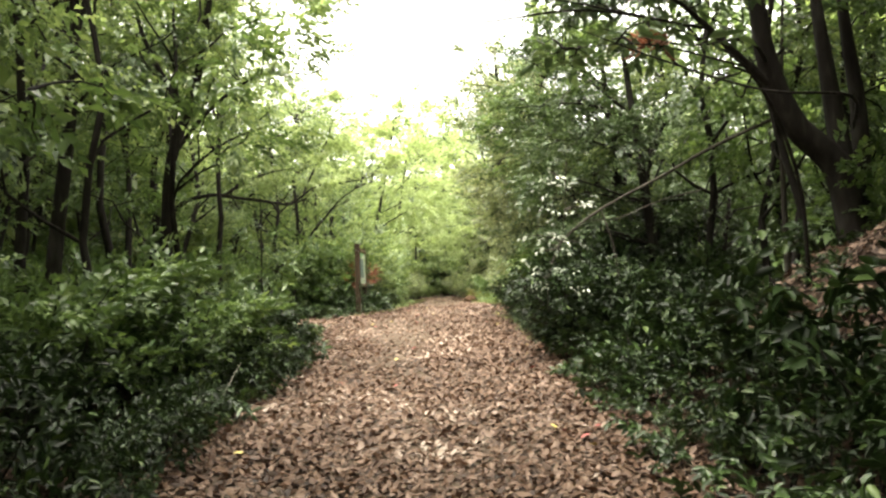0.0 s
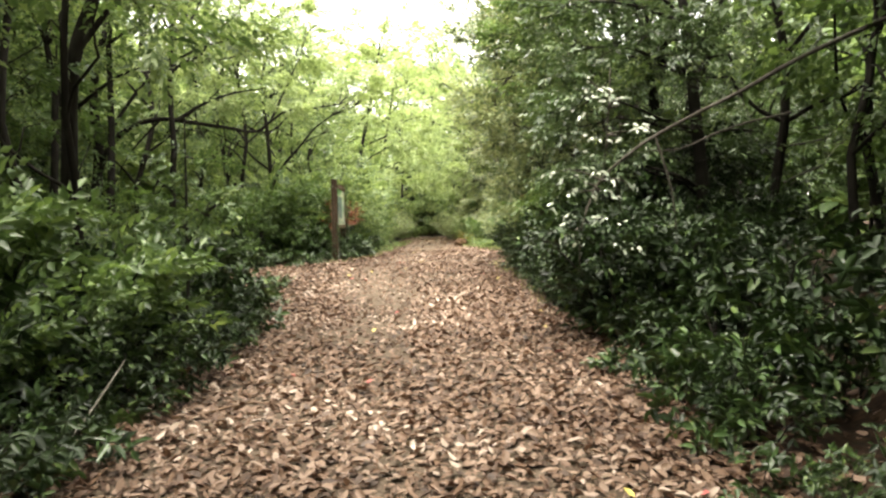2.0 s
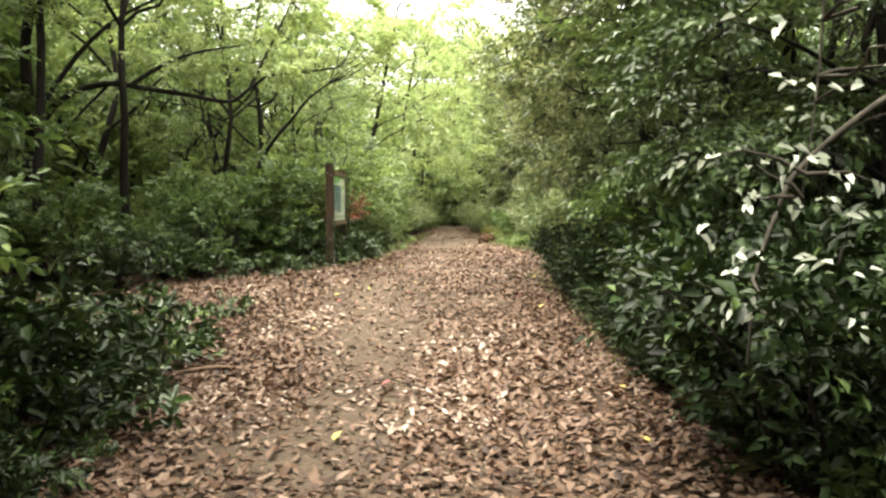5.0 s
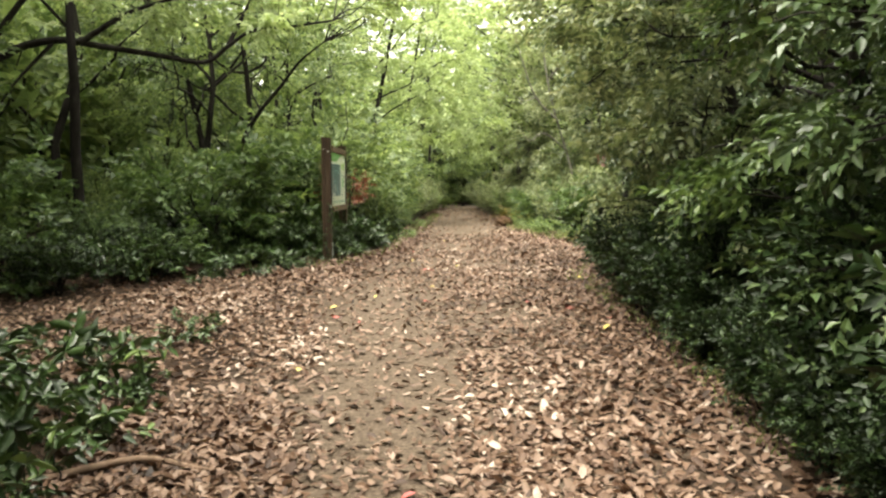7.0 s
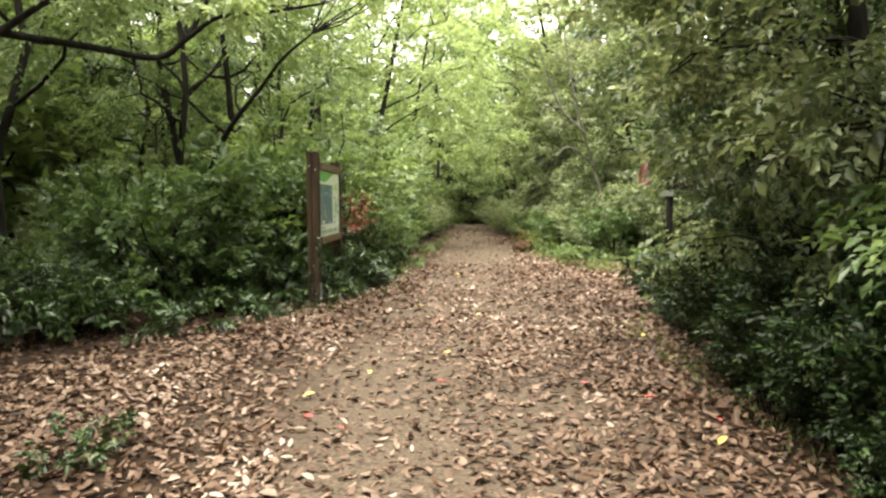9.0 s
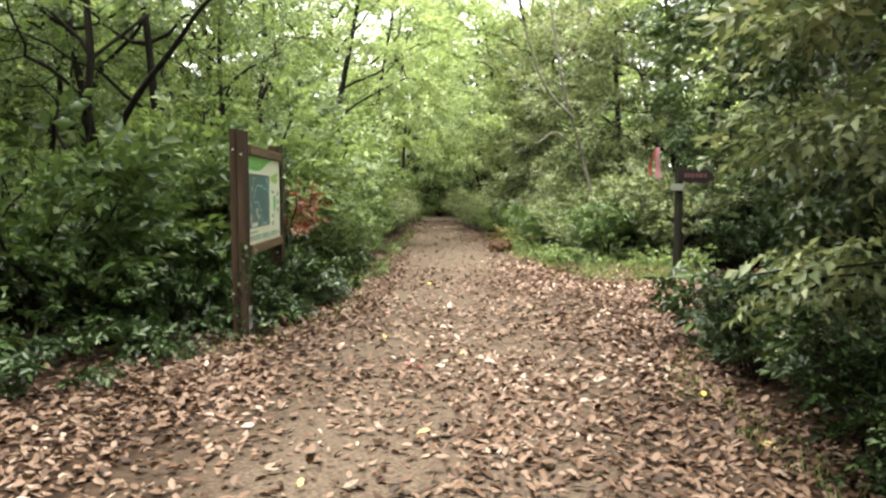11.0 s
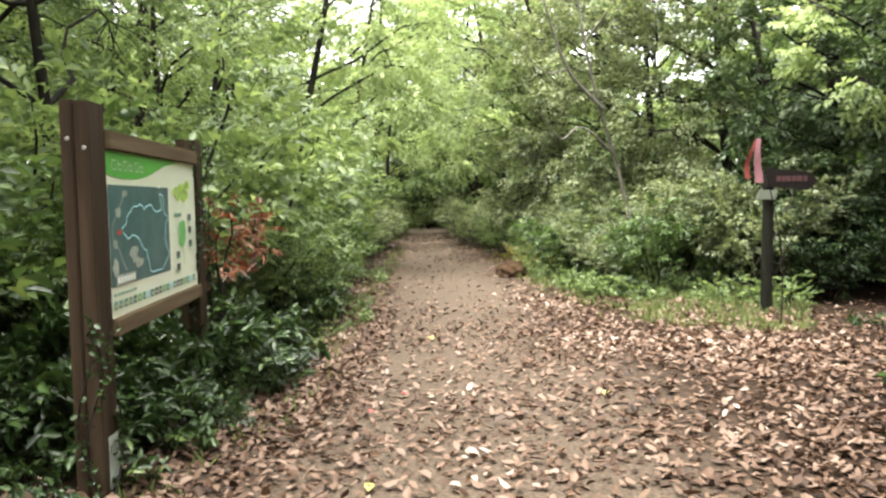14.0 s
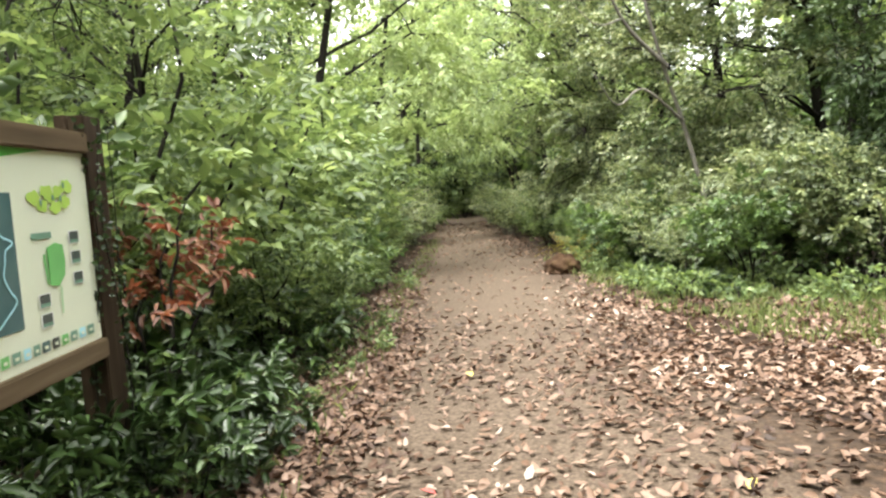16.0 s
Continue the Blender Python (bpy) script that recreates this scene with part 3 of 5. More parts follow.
for u, v in ((0.892, 0.566), (0.893, 0.463), (0.895, 0.355), (0.714, 0.283), (0.716, 0.189)):
    flat_print("photo_border_print", rect(u - 0.03, u + 0.028, v - 0.034, v + 0.034), M_WHITE, 0.0505)
    flat_print("photo_print", rect(u - 0.025, u + 0.023, v - 0.012, v + 0.029), M_INK, 0.052, "small dark photograph")
    flat_print("photo_print", rect(u - 0.025, u + 0.023, v - 0.029, v - 0.012), M_TEXTGREEN, 0.052, "small dark photograph")
u = 0.02
for i in range(21):
    w = rng.uniform(0.032, 0.044)
    mt = (M_TEXTGREEN, M_GREEN2, M_INK, M_MAP, M_TEXTGREEN, M_ROUTE)[(i * 5) % 6 if i > 3 else 0]
    flat_print("text_bar_print", rect(u, u + w * 0.86, 0.045, 0.095), mt, 0.051)
    flat_print("text_mark_print", rect(u + w * 0.2, u + w * 0.62, 0.06, 0.075), M_PANEL, 0.053)
    u += w + 0.007
for i in range(7):
    flat_print("text_bar_print", rect(0.02 + 0.03 * i, 0.043 + 0.03 * i, 0.125, 0.142), M_TEXTGREEN, 0.051)
# the worn title on the header: six blocks of strokes that cannot be read
for i, u in enumerate((0.045, 0.095, 0.147, 0.196, 0.25, 0.297)):
    flat_print("title_bar_print", rect(u, u + 0.006, 0.885, 0.95), M_PALEGREEN, 0.0525)
    flat_print("title_bar_print", rect(u + 0.006, u + 0.034, 0.938 - 0.02 * (i % 2), 0.95 - 0.02 * (i % 2)), M_PALEGREEN, 0.0525)
    flat_print("title_bar_print", rect(u + 0.01, u + 0.036, 0.885, 0.896), M_PALEGREEN, 0.0525)
    flat_print("title_bar_print", rect(u + 0.028, u + 0.034, 0.9, 0.93), M_PALEGREEN, 0.0525)


def vine(name, base, height, n_leaves, radius, label, sides):
    """A creeper with small leaves on a post."""
    root = new(name)
    root.location = base
    tagged(root, label, "creeper")
    lines, P, D, U = [], [], [], []
    for a0 in sides:
        t = np.linspace(0, 1, 16)
        ang = a0 + 0.35 * np.sin(t * 7 + a0 * 3)
        ln = np.stack([np.cos(ang) * radius[0], np.sin(ang) * radius[1], t * height], 1)
        lines.append(tube_arrays(ln, np.linspace(0.006, 0.002, 16), 4))
        q = rng.uniform(0, 15, n_leaves)
        i0 = np.minimum(q.astype(int), 14)
        p = ln[i0] + (ln[i0 + 1] - ln[i0]) * (q - i0)[:, None]
        o = unit(p * [1, 1, 0])
        P.append(p + o * 0.004 + rng.normal(0, 0.012, p.shape))
        D.append(unit(rng.normal(0, 1, p.shape) + o * 0.6))
        U.append(unit(o + rng.normal(0, 0.3, p.shape)))
    part("stem", mesh_data("stem", *join_arrays(lines), M_BARK, True), root)
    P, D, U = np.concatenate(P), np.concatenate(D), np.concatenate(U)
    ln = rng.uniform(0.018, 0.04, len(P))
    part("foliage", mesh_data("foliage", *leaf_arrays(P, D, U, ln, ln * 0.8, True), M_LAUREL), root, kind="stuff")
    return root


vine("creeper", (-2.21, 19.66, gz(-2.21, 19.66)), 0.85, 45, (0.115, 0.13), "small-leaved creeper climbing the lower board post", (-1.5, -1.2, -0.3))
vine("creeper", (-2.23, 21.445, gz(-2.23, 21.445)), 1.75, 130, (0.1, 0.125), "small-leaved creeper covering the rear board post", (-1.2, -0.3, 0.3))

# ---- guide post at the side path ----
SIGN = new("guide_post")
tagged(SIGN, "dark mossy guide post with an arrow board", "signpost")
SIGN.matrix_basis = pose(3.22, 24.4, gz(3.22, 24.4) - 0.02, 0, 0.5, 0)
# near-black post colour, greenish in its lightest tone
M_DARKPOST = rough_material("dark_mossy_post", [(0.3, (0.005, 0.005, 0.004)), (0.55, (0.012, 0.012, 0.008)), (0.8, (0.034, 0.04, 0.02))], 18, 0.85, 0.6, 0.008, (1, 1, 0.3))
M_ARROW = plain("dark_arrow_board", (0.012, 0.009, 0.008), 0.8, 0.3)
M_LETTER = plain("faded_pink_lettering", (0.07, 0.035, 0.035), 0.7)
M_PINK = plain("pink_ribbon_cloth", (0.27, 0.125, 0.14), 0.75)
M_ORANGE = plain("orange_ribbon_cloth", (0.2, 0.05, 0.04), 0.75)
bm = bmesh.new()
bmesh.ops.create_cone(bm, cap_ends=True, segments=14, radius1=0.066, radius2=0.06, depth=1.65, matrix=Matrix.Translation((0, 0, 0.75)))
bmesh.ops.bevel(bm, geom=[e for e in bm.edges if abs(e.verts[0].co.z - e.verts[1].co.z) < 1e-4], offset=0.012, segments=2, affect="EDGES")
from_bm("post", bm, M_DARKPOST, SIGN)


def slab(name, outline, y0, y1, mat, parent, label=""):
    bm = bmesh.new()
    f = bm.faces.new([bm.verts.new((x, y0, z)) for x, z in outline])
    ext = bmesh.ops.extrude_face_region(bm, geom=[f])
    for v in [g for g in ext["geom"] if isinstance(g, bmesh.types.BMVert)]:
        v.co.y = y1
    bmesh.ops.recalc_face_normals(bm, faces=bm.faces)
    return from_bm(name, bm, mat, parent, label)


ARROW = slab("arrow_board", [(-0.06, 1.40), (0.40, 1.36), (0.50, 1.46), (0.40, 1.56), (-0.06, 1.60)], -0.105, -0.075, M_ARROW, SIGN, "black arrow board with faded lettering")
u = 0.04
for w in (0.06, 0.04, 0.07, 0.05, 0.08, 0.05):
    bm = bmesh.new()
    box(bm, u, u + w * 0.8, -0.111, -0.1055, 1.455, 1.515)
    from_bm("lettering_bar", bm, M_LETTER, ARROW)
    u += w
slab("plate", [(-0.17, 1.26), (0.04, 1.26), (0.05, 1.36), (-0.14, 1.37)], -0.10, -0.08, plain("pale_plate", (0.13, 0.145, 0.11), 0.6), SIGN, "small pale plate")


def ribbon(name, pts, width, mat, label):
    p = spline(pts, 5)
    n = len(p)
    w = np.linspace(0.5, 1, n)[:, None] * width * np.array([[1, 0.25, 0.0]])
    a, b = p - w, p + w
    v = np.concatenate([a, b, a + [0, 0.004, 0], b + [0, 0.004, 0]])
    i = np.arange(n - 1)
    f = np.concatenate([np.stack([i, n + i, n + i + 1, i + 1], 1), np.stack([2 * n + i, 2 * n + i + 1, 3 * n + i + 1, 3 * n + i], 1)])
    ob = part(name, mesh_data(name, v, f, mat, True))
    return tagged(ob, label, "ribbon")


rx, ry = 2.5, 23.1
ribbon("ribbon", [(rx + 0.02, ry, 2.75), (rx, ry - 0.02, 2.62), (rx + 0.01, ry - 0.01, 2.48), (rx + 0.02, ry - 0.02, 2.34)], 0.045, M_PINK, "faded pink cloth ribbon tied to a bare twig")
ribbon("ribbon", [(rx, ry, 2.74), (rx - 0.06, ry - 0.02, 2.62), (rx - 0.09, ry, 2.5), (rx - 0.08, ry, 2.38)], 0.03, M_ORANGE, "orange-red cloth ribbon tied to a bare twig")
TWIG = new("bare_twig")
tagged(TWIG, "long thin bare twig with ribbons, beside the guide post", "twig")
part("stem", mesh_data("stem", *tube_arrays(spline([(2.95, 23.5, gz(2.95, 23.5) - 0.05), (2.9, 23.4, 1.6), (2.7, 23.25, 2.3), (2.5, 23.1, 2.76), (2.44, 23.0, 2.92)]), 0.007 * np.linspace(1, 0.4, 21), 5), M_BARK, True), TWIG)
part("side_twig", mesh_data("side_twig", *tube_arrays(spline([(2.9, 23.4, 1.6), (3.0, 23.2, 2.0), (3.05, 23.1, 2.3)]), 0.006 * np.linspace(1, 0.4, 11), 5), M_BARK, True), TWIG)

# ---- stump and sticks ----
bm = bmesh.new()
bmesh.ops.create_icosphere(bm, subdivisions=4, radius=1.0)
for v in bm.verts:
    n = noise.noise(v.co * 2.3) * 0.25 + noise.noise(v.co * 6) * 0.09
    v.co = Vector((v.co.x * 0.25, v.co.y * 0.34, max(-0.15, v.co.z * 0.19))) * (1 + n)
for f in bm.faces:
    f.smooth = True
STUMP = from_bm("stump", bm, M_MOSS)
STUMP.location = (0.98, 29.2, gz(0.98, 29.2) + 0.07)
tagged(STUMP, "low rotten brown stump at the grass edge", "stump")


def stick(pts, r, label, lift=0.02, mat=None):
    p = spline([(x, y, gz(x, y) + lift + dz) for x, y, dz in pts], 4)
    ob = part("stick", mesh_data("stick", *tube_arrays(p, r * np.linspace(1, 0.35, len(p)), 6), mat or M_STICK, True))
    tagged(ob, label, "stick", group="fallen sticks")


stick([(-2.6, 11.6, 0), (-2.2, 11.78, 0.01), (-1.85, 11.98, 0.03), (-1.55, 11.9, 0.01), (-1.3, 11.84, 0)], 0.026, "fallen dry stick lying among the leaves")
stick([(-1.6, 7.2, 0), (-1.3, 7.5, 0.02), (-1.05, 7.55, 0)], 0.012, "thin fallen twig lying on dry leaves")
stick([(-2.05, 6.2, 0.0), (-1.95, 6.6, 0.18), (-1.88, 7.0, 0.4)], 0.011, "pale dead twig sticking out of the undergrowth", mat=M_BARK_PALE)
stick([(-1.9, 10.9, 0), (-1.5, 11.05, 0.01), (-1.15, 11.0, 0)], 0.014, "thin fallen twig lying on dry leaves")
stick([(0.5, 20.4, 0), (0.75, 20.2, 0.01), (0.9, 19.9, 0)], 0.01, "thin fallen twig lying on dry leaves")
stick([(2.2, 20.0, 0), (2.6, 20.3, 0.02), (3.1, 20.2, 0)], 0.014, "thin fallen twig lying on dry leaves")

# ---- shrubs ----
LAUREL = [make_shrub("laurel_shrub", "low laurel shrub with glossy dark green leaves", 0.8, 0.55, 5, 68, dict(n=9, leaf=0.122, ratio=0.42, fine=True, whorl=True), M_LAUREL, M_BARK, 0.22) for _ in range(4)]
LOW = [make_shrub("ground_plant", "small leafy plant in the leaf litter", 0.36, 0.34, 3, 24, dict(n=8, leaf=0.1, ratio=0.42, fine=True, whorl=True), M_LAUREL, M_BARK, 0.15, "plant") for _ in range(4)]
MID = [make_shrub("woodland_shrub", "dense woodland shrub with mid-green leaves", 1.9, 0.95, 8, 250, dict(n=9, leaf=0.118, ratio=0.52), M_SHRUB, M_BARK, 0.28) for _ in range(4)]
# these two kinds carry the darkened leaves in place of real shade
SHADED_LAUREL = [make_shrub("camellia_shrub", "low glossy laurel shrub with leaf colour darkened for shade", 0.8, 0.55, 5, 68, dict(n=9, leaf=0.095, ratio=0.44, fine=True, whorl=True), M_SHADED_LEAF, M_BARK, 0.22) for _ in range(4)]
DARK = [make_shrub("shade_shrub", "dense evergreen shrub with leaf colour darkened for shade", 1.9, 0.95, 8, 300, dict(n=9, leaf=0.105, ratio=0.5), M_SHADED_LEAF, M_BARK, 0.28) for _ in range(3)]
GREY = [make_shrub("evergreen_shrub", "tall evergreen shrub with grey-green leaves", 2.6, 1.15, 9, 440, dict(n=9, leaf=0.1, ratio=0.55), M_GREY, M_BARK_PALE, 0.3) for _ in range(4)]
BRIGHT = [make_shrub("leafy_shrub", "airy shrub with fresh light green leaves", 2.4, 1.05, 8, 360, dict(n=9, leaf=0.105, ratio=0.5), M_SPRING, M_BARK, 0.28) for _ in range(3)]
# far shrubs in the palest leaf colour, which stands in for haze
LIGHTENED = [make_shrub("young_shrub", "airy shrub with yellow-green leaves lightened for far haze", 2.4, 1.05, 8, 340, dict(n=9, leaf=0.105, ratio=0.5), M_YOUNG, M_BARK, 0.28) for _ in range(2)]
HEDGE = [make_shrub("thicket", "dense thicket between the woodland trees", 4.4, 2.1, 7, 170, dict(n=8, leaf=0.33, ratio=0.5), mt, M_BARK, 0.6, "thicket", 0.05) for mt in (M_SPRING, M_SHRUB, M_SPRING)]


LE = lambda y: np.interp(y, LEFT_Y, LEFT_X)
RE = lambda y: np.interp(y, RIGHT_Y, RIGHT_X)


def beside(side, y, off):
    return left_edge(y) - off if side < 0 else right_edge(y) + off


def verge(side, y0, y1, step, off0, off1, s0, s1):
    out, y = [], y0
    while y < y1:
        yy = y + rng.uniform(-0.3, 0.3) * step
        out.append((beside(side, yy, rng.uniform(off0, off1)), yy, rng.uniform(s0, s1)))
        y += step
    return out


# laurel-shaped shrubs with darkened leaves, set where the verges lie in shade
plant(SHADED_LAUREL, verge(1, 2.0, 10.5, 0.75, 0.95, 1.5, 0.8, 1.35) + verge(1, 2.2, 10.5, 1.1, 0.4, 0.6, 0.5, 0.85)
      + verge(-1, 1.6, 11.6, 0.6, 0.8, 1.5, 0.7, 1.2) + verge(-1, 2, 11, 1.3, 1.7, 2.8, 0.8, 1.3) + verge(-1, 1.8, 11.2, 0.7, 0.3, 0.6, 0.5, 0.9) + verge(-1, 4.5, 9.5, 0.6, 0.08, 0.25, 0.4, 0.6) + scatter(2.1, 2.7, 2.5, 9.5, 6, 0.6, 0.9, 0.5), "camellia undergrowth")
plant(LAUREL, verge(1, 2.6, 10.5, 1.1, 0.4, 0.6, 0.5, 0.85) + verge(-1, 2.4, 11.2, 1.4, 0.35, 0.6, 0.5, 0.8) + verge(-1, 8.6, 12.0, 0.7, 0.5, 1.4, 0.6, 0.95) + verge(1, 26.2, 34, 0.8, 0.7, 1.0, 0.6, 0.9)
      + verge(-1, 19.2, 20.4, 0.4, 0.45, 0.9, 0.5, 0.75) + verge(-1, 16.6, 21, 0.5, 0.9, 1.6, 0.7, 1.1) + [(-2.6, 20.3, 0.85), (-2.35, 20.65, 0.8), (-2.95, 19.9, 1.0), (-2.5, 21.1, 0.9), (-2.1, 21.75, 0.9), (-2.0, 22.3, 1.0), (-2.9, 21.3, 1.0), (-3.1, 19.4, 0.95), (-2.75, 19.3, 0.6), (-1.95, 20.75, 0.6), (-1.9, 21.4, 0.7), (-2.55, 18.9, 0.5), (-3.3, 20.4, 1.1)] + verge(-1, 20.6, 24.6, 0.5, 0.45, 0.7, 0.7, 1.15) + [(2.0, 19.1, 1.15), (2.35, 18.6, 1.2), (1.85, 18.5, 0.8), (2.5, 19.5, 1.0)] + verge(1, 19.6, 22.5, 0.6, 0.7, 1.2, 0.8, 1.2), "laurel undergrowth")
plant(LOW, verge(1, 2.5, 9.0, 0.5, 0.08, 0.3, 0.5, 1.1) + verge(-1, 2.2, 11.5, 0.55, 0.05, 0.3, 0.5, 1.1) + scatter(-3.9, -2.1, 10.8, 13.2, 18, 0.8, 1.5, 0.3) + verge(-1, 17.4, 24, 0.45, 0.1, 0.4, 0.5, 0.9)
      + scatter(3.8, 6.5, 20, 24, 9, 0.8, 1.4, 0.4) + scatter(3.0, 5.5, 3.0, 9.0, 14, 0.8, 1.3, 0.5) + scatter(-3.0, -2.5, 14, 15.2, 3, 0.5, 0.8) + scatter(1.4, 3.9, 24.2, 30.5, 34, 0.25, 0.6, 0.2, lambda x, y: x > RE(y) + 0.2), "low plants")
# taller shrubs with the same darkened leaves, set where deep shade falls
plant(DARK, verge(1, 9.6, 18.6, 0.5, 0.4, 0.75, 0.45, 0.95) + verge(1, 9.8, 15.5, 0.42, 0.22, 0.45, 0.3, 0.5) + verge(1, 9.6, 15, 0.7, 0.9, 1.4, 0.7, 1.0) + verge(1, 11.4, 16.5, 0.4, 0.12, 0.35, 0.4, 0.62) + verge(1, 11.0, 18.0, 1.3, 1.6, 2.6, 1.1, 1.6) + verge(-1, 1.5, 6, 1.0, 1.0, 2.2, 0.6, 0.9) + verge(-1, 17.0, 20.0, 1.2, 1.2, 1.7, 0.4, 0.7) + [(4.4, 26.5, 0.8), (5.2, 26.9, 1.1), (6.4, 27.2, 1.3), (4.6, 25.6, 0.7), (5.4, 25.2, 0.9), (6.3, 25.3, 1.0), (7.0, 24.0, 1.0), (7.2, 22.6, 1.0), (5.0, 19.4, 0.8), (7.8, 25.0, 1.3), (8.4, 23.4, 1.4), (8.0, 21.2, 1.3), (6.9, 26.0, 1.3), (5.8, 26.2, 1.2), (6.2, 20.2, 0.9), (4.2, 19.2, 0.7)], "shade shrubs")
plant(MID, verge(-1, 5.5, 11.5, 1.1, 1.3, 2.8, 0.6, 1.0) + verge(-1, 6.8, 10.8, 0.85, 0.7, 1.0, 0.5, 0.85) + scatter(-8, -4.6, 3, 14, 12, 0.7, 1.2, 0.8)
      + verge(-1, 16.8, 20.0, 1.3, 1.2, 1.8, 0.45, 0.8) + verge(-1, 16, 20.5, 0.8, 1.9, 3.8, 0.7, 1.4) + verge(1, 19.0, 21.0, 0.9, 1.4, 2.2, 0.7, 1.0) + verge(-1, 24.4, 34, 1.5, 0.7, 1.1, 0.6, 0.9) + verge(-1, 22.0, 34, 2.2, 1.6, 2.6, 1.0, 1.4)
       + [(2.0, 48.6, 1.4), (-2.2, 48.2, 1.4)] + scatter(6.2, 8.6, 27.5, 35, 7, 1.0, 1.4, 0.9) + verge(1, 26.4, 36, 1.4, 0.8, 1.3, 0.5, 0.85) + [(float(np.interp(y, [24.6, 25.4, 27, 31], [4.0, 4.0, 3.3, 2.1])), y, 0.6) for y in (26.3, 27.2, 28.3, 29.4)] + scatter(4.2, 7.5, 6.8, 11.5, 7, 0.6, 1.0, 0.7), "woodland shrubs")
plant(BRIGHT, verge(-1, 24.2, 33, 0.75, 0.45, 0.75, 0.35, 0.65) + verge(-1, 24.6, 34, 1.2, 0.9, 1.4, 1.0, 1.4) + verge(-1, 24.2, 36, 1.6, 1.6, 2.8, 1.0, 1.5) + verge(1, 31, 40, 1.3, 0.5, 0.9, 0.6, 0.9) + [(-3.1, 11.0, 0.7), (-4.4, 12.0, 0.9), (-2.55, 23.7, 0.9), (-2.45, 25.0, 0.95), (-3.0, 24.4, 1.15), (-3.4, 22.9, 1.2), (-3.9, 21.9, 1.25), (-4.4, 20.9, 1.2), (-4.9, 22.6, 1.4), (-4.1, 23.8, 1.45), (-5.4, 20.4, 1.2), (-5.6, 18.9, 1.0), (-6.2, 17.6, 1.0)]+ scatter(-9.5, -4.2, 18.5, 30, 11, 1.0, 1.5, 1.0) + scatter(-7.0, -4.6, 23.5, 33, 8, 1.5, 2.0, 1.0) + [(-1.45, 43.5, 0.9), (-1.3, 45.5, 1.0), (1.2, 44.5, 0.95), (1.0, 46.2, 1.0), (-1.65, 39.2, 0.8), (1.15, 39.8, 0.75), (-1.5, 41.2, 0.85), (1.05, 41.6, 0.8)] + [(0.8 * i - 3.2, 51.4 + 0.5 * (i % 2), rng.uniform(0.9, 1.2)) for i in range(9)], "light green shrubs")
plant(LIGHTENED, verge(-1, 31.5, 46, 1.15, 0.45, 1.0, 0.5, 0.95) + verge(-1, 28.5, 36, 1.8, 1.5, 2.6, 1.0, 1.5), "young shrubs")
plant(GREY, [(float(np.interp(y, [24.6, 25.4, 27, 31], [4.0, 4.0, 3.3, 2.1])) + rng.uniform(0.0, 0.3), y, rng.uniform(0.4, 0.8)) for y in np.arange(26.1, 31, 0.4)] + verge(1, 26.9, 36, 1.5, 0.9, 1.5, 0.6, 0.9) + verge(1, 30.0, 38, 2.0, 2.1, 3.2, 1.1, 1.6) + [(3.4, 27.0, 0.95)] + verge(-1, 34, 47, 1.2, 0.5, 0.9, 0.6, 1.0) + verge(1, 37, 47, 0.9, 0.25, 0.6, 0.6, 0.9), "grey-green shrubs")
# thickets behind the start are unseen, added to shut out low sky light
plant(HEDGE, [(-10 - 0.8 * (y % 2), y, rng.uniform(0.9, 1.5)) for y in range(-2, 38, 3)] + [(9.8 + 0.8 * (y % 2), y, rng.uniform(0.9, 1.5)) for y in range(-2, 38, 3)] + [(-15, y, rng.uniform(1.2, 1.5) + (0.55 if y > 16 else 0)) for y in range(2, 50, 4)] + [(14.5, y, rng.uniform(1.6, 2.2)) for y in range(2, 50, 4)]
      + [(x, 54 - 0.1 * abs(x), rng.uniform(0.9, 1.3)) for x in (-8, -5.5, -3, -1, 1, 3, 5.5, 8)] + [(x, -14 + 0.1 * abs(x), rng.uniform(1.3, 1.7)) for x in (-13, -9, -5.5, -2, 2, 5.5, 9, 13)] + [(s * 6.5, y, 1.0) for s in (-1, 1) for y in (-9, -5, -1.5)] + [(x, 38, 1.0) for x in (-7, -5, 5.2, 7.5)] + [(x, 44, 1.0) for x in (-6, -4.2, 4, 6)] + [(1.1 * i - 5.5, 53.0 + 0.6 * (i % 2), rng.uniform(0.7, 0.9)) for i in range(11)] + [(1.3 * i - 5.2, 56.4 + 0.5 * (i % 2), rng.uniform(0.9, 1.15)) for i in range(9)] + [(x, 60, 1.8) for x in (-12, -7, -2, 3, 8, 13)], "thickets")

WEED = [make_shrub("weed", "small fresh green weed growing in the grass", 0.32, 0.26, 4, 26, dict(n=7, leaf=0.07, ratio=0.5), M_SPRING, M_BARK, 0.12, "weed") for _ in range(3)]
plant(WEED, scatter(1.3, 4.0, 23.8, 30.5, 80, 0.4, 1.2, 0.15, lambda x, y: RE(y) + 0.1 < x < np.interp(y, [23.3, 25, 27, 31], [3.2, 4.0, 3.2, 2.0])) + verge(-1, 21.5, 30, 0.7, 0.0, 0.25, 0.4, 0.8), "weeds in the grass")
FERN = make_shrub("dry_fern", "low yellowing fern clump beside the stump", 0.55, 0.5, 6, 60, dict(n=10, leaf=0.07, ratio=0.3, droop=0.3), M_FERN, M_BARK, 0.28, "fern")
FERN.matrix_basis = stand(1.35, 29.7, 10, 1.0)

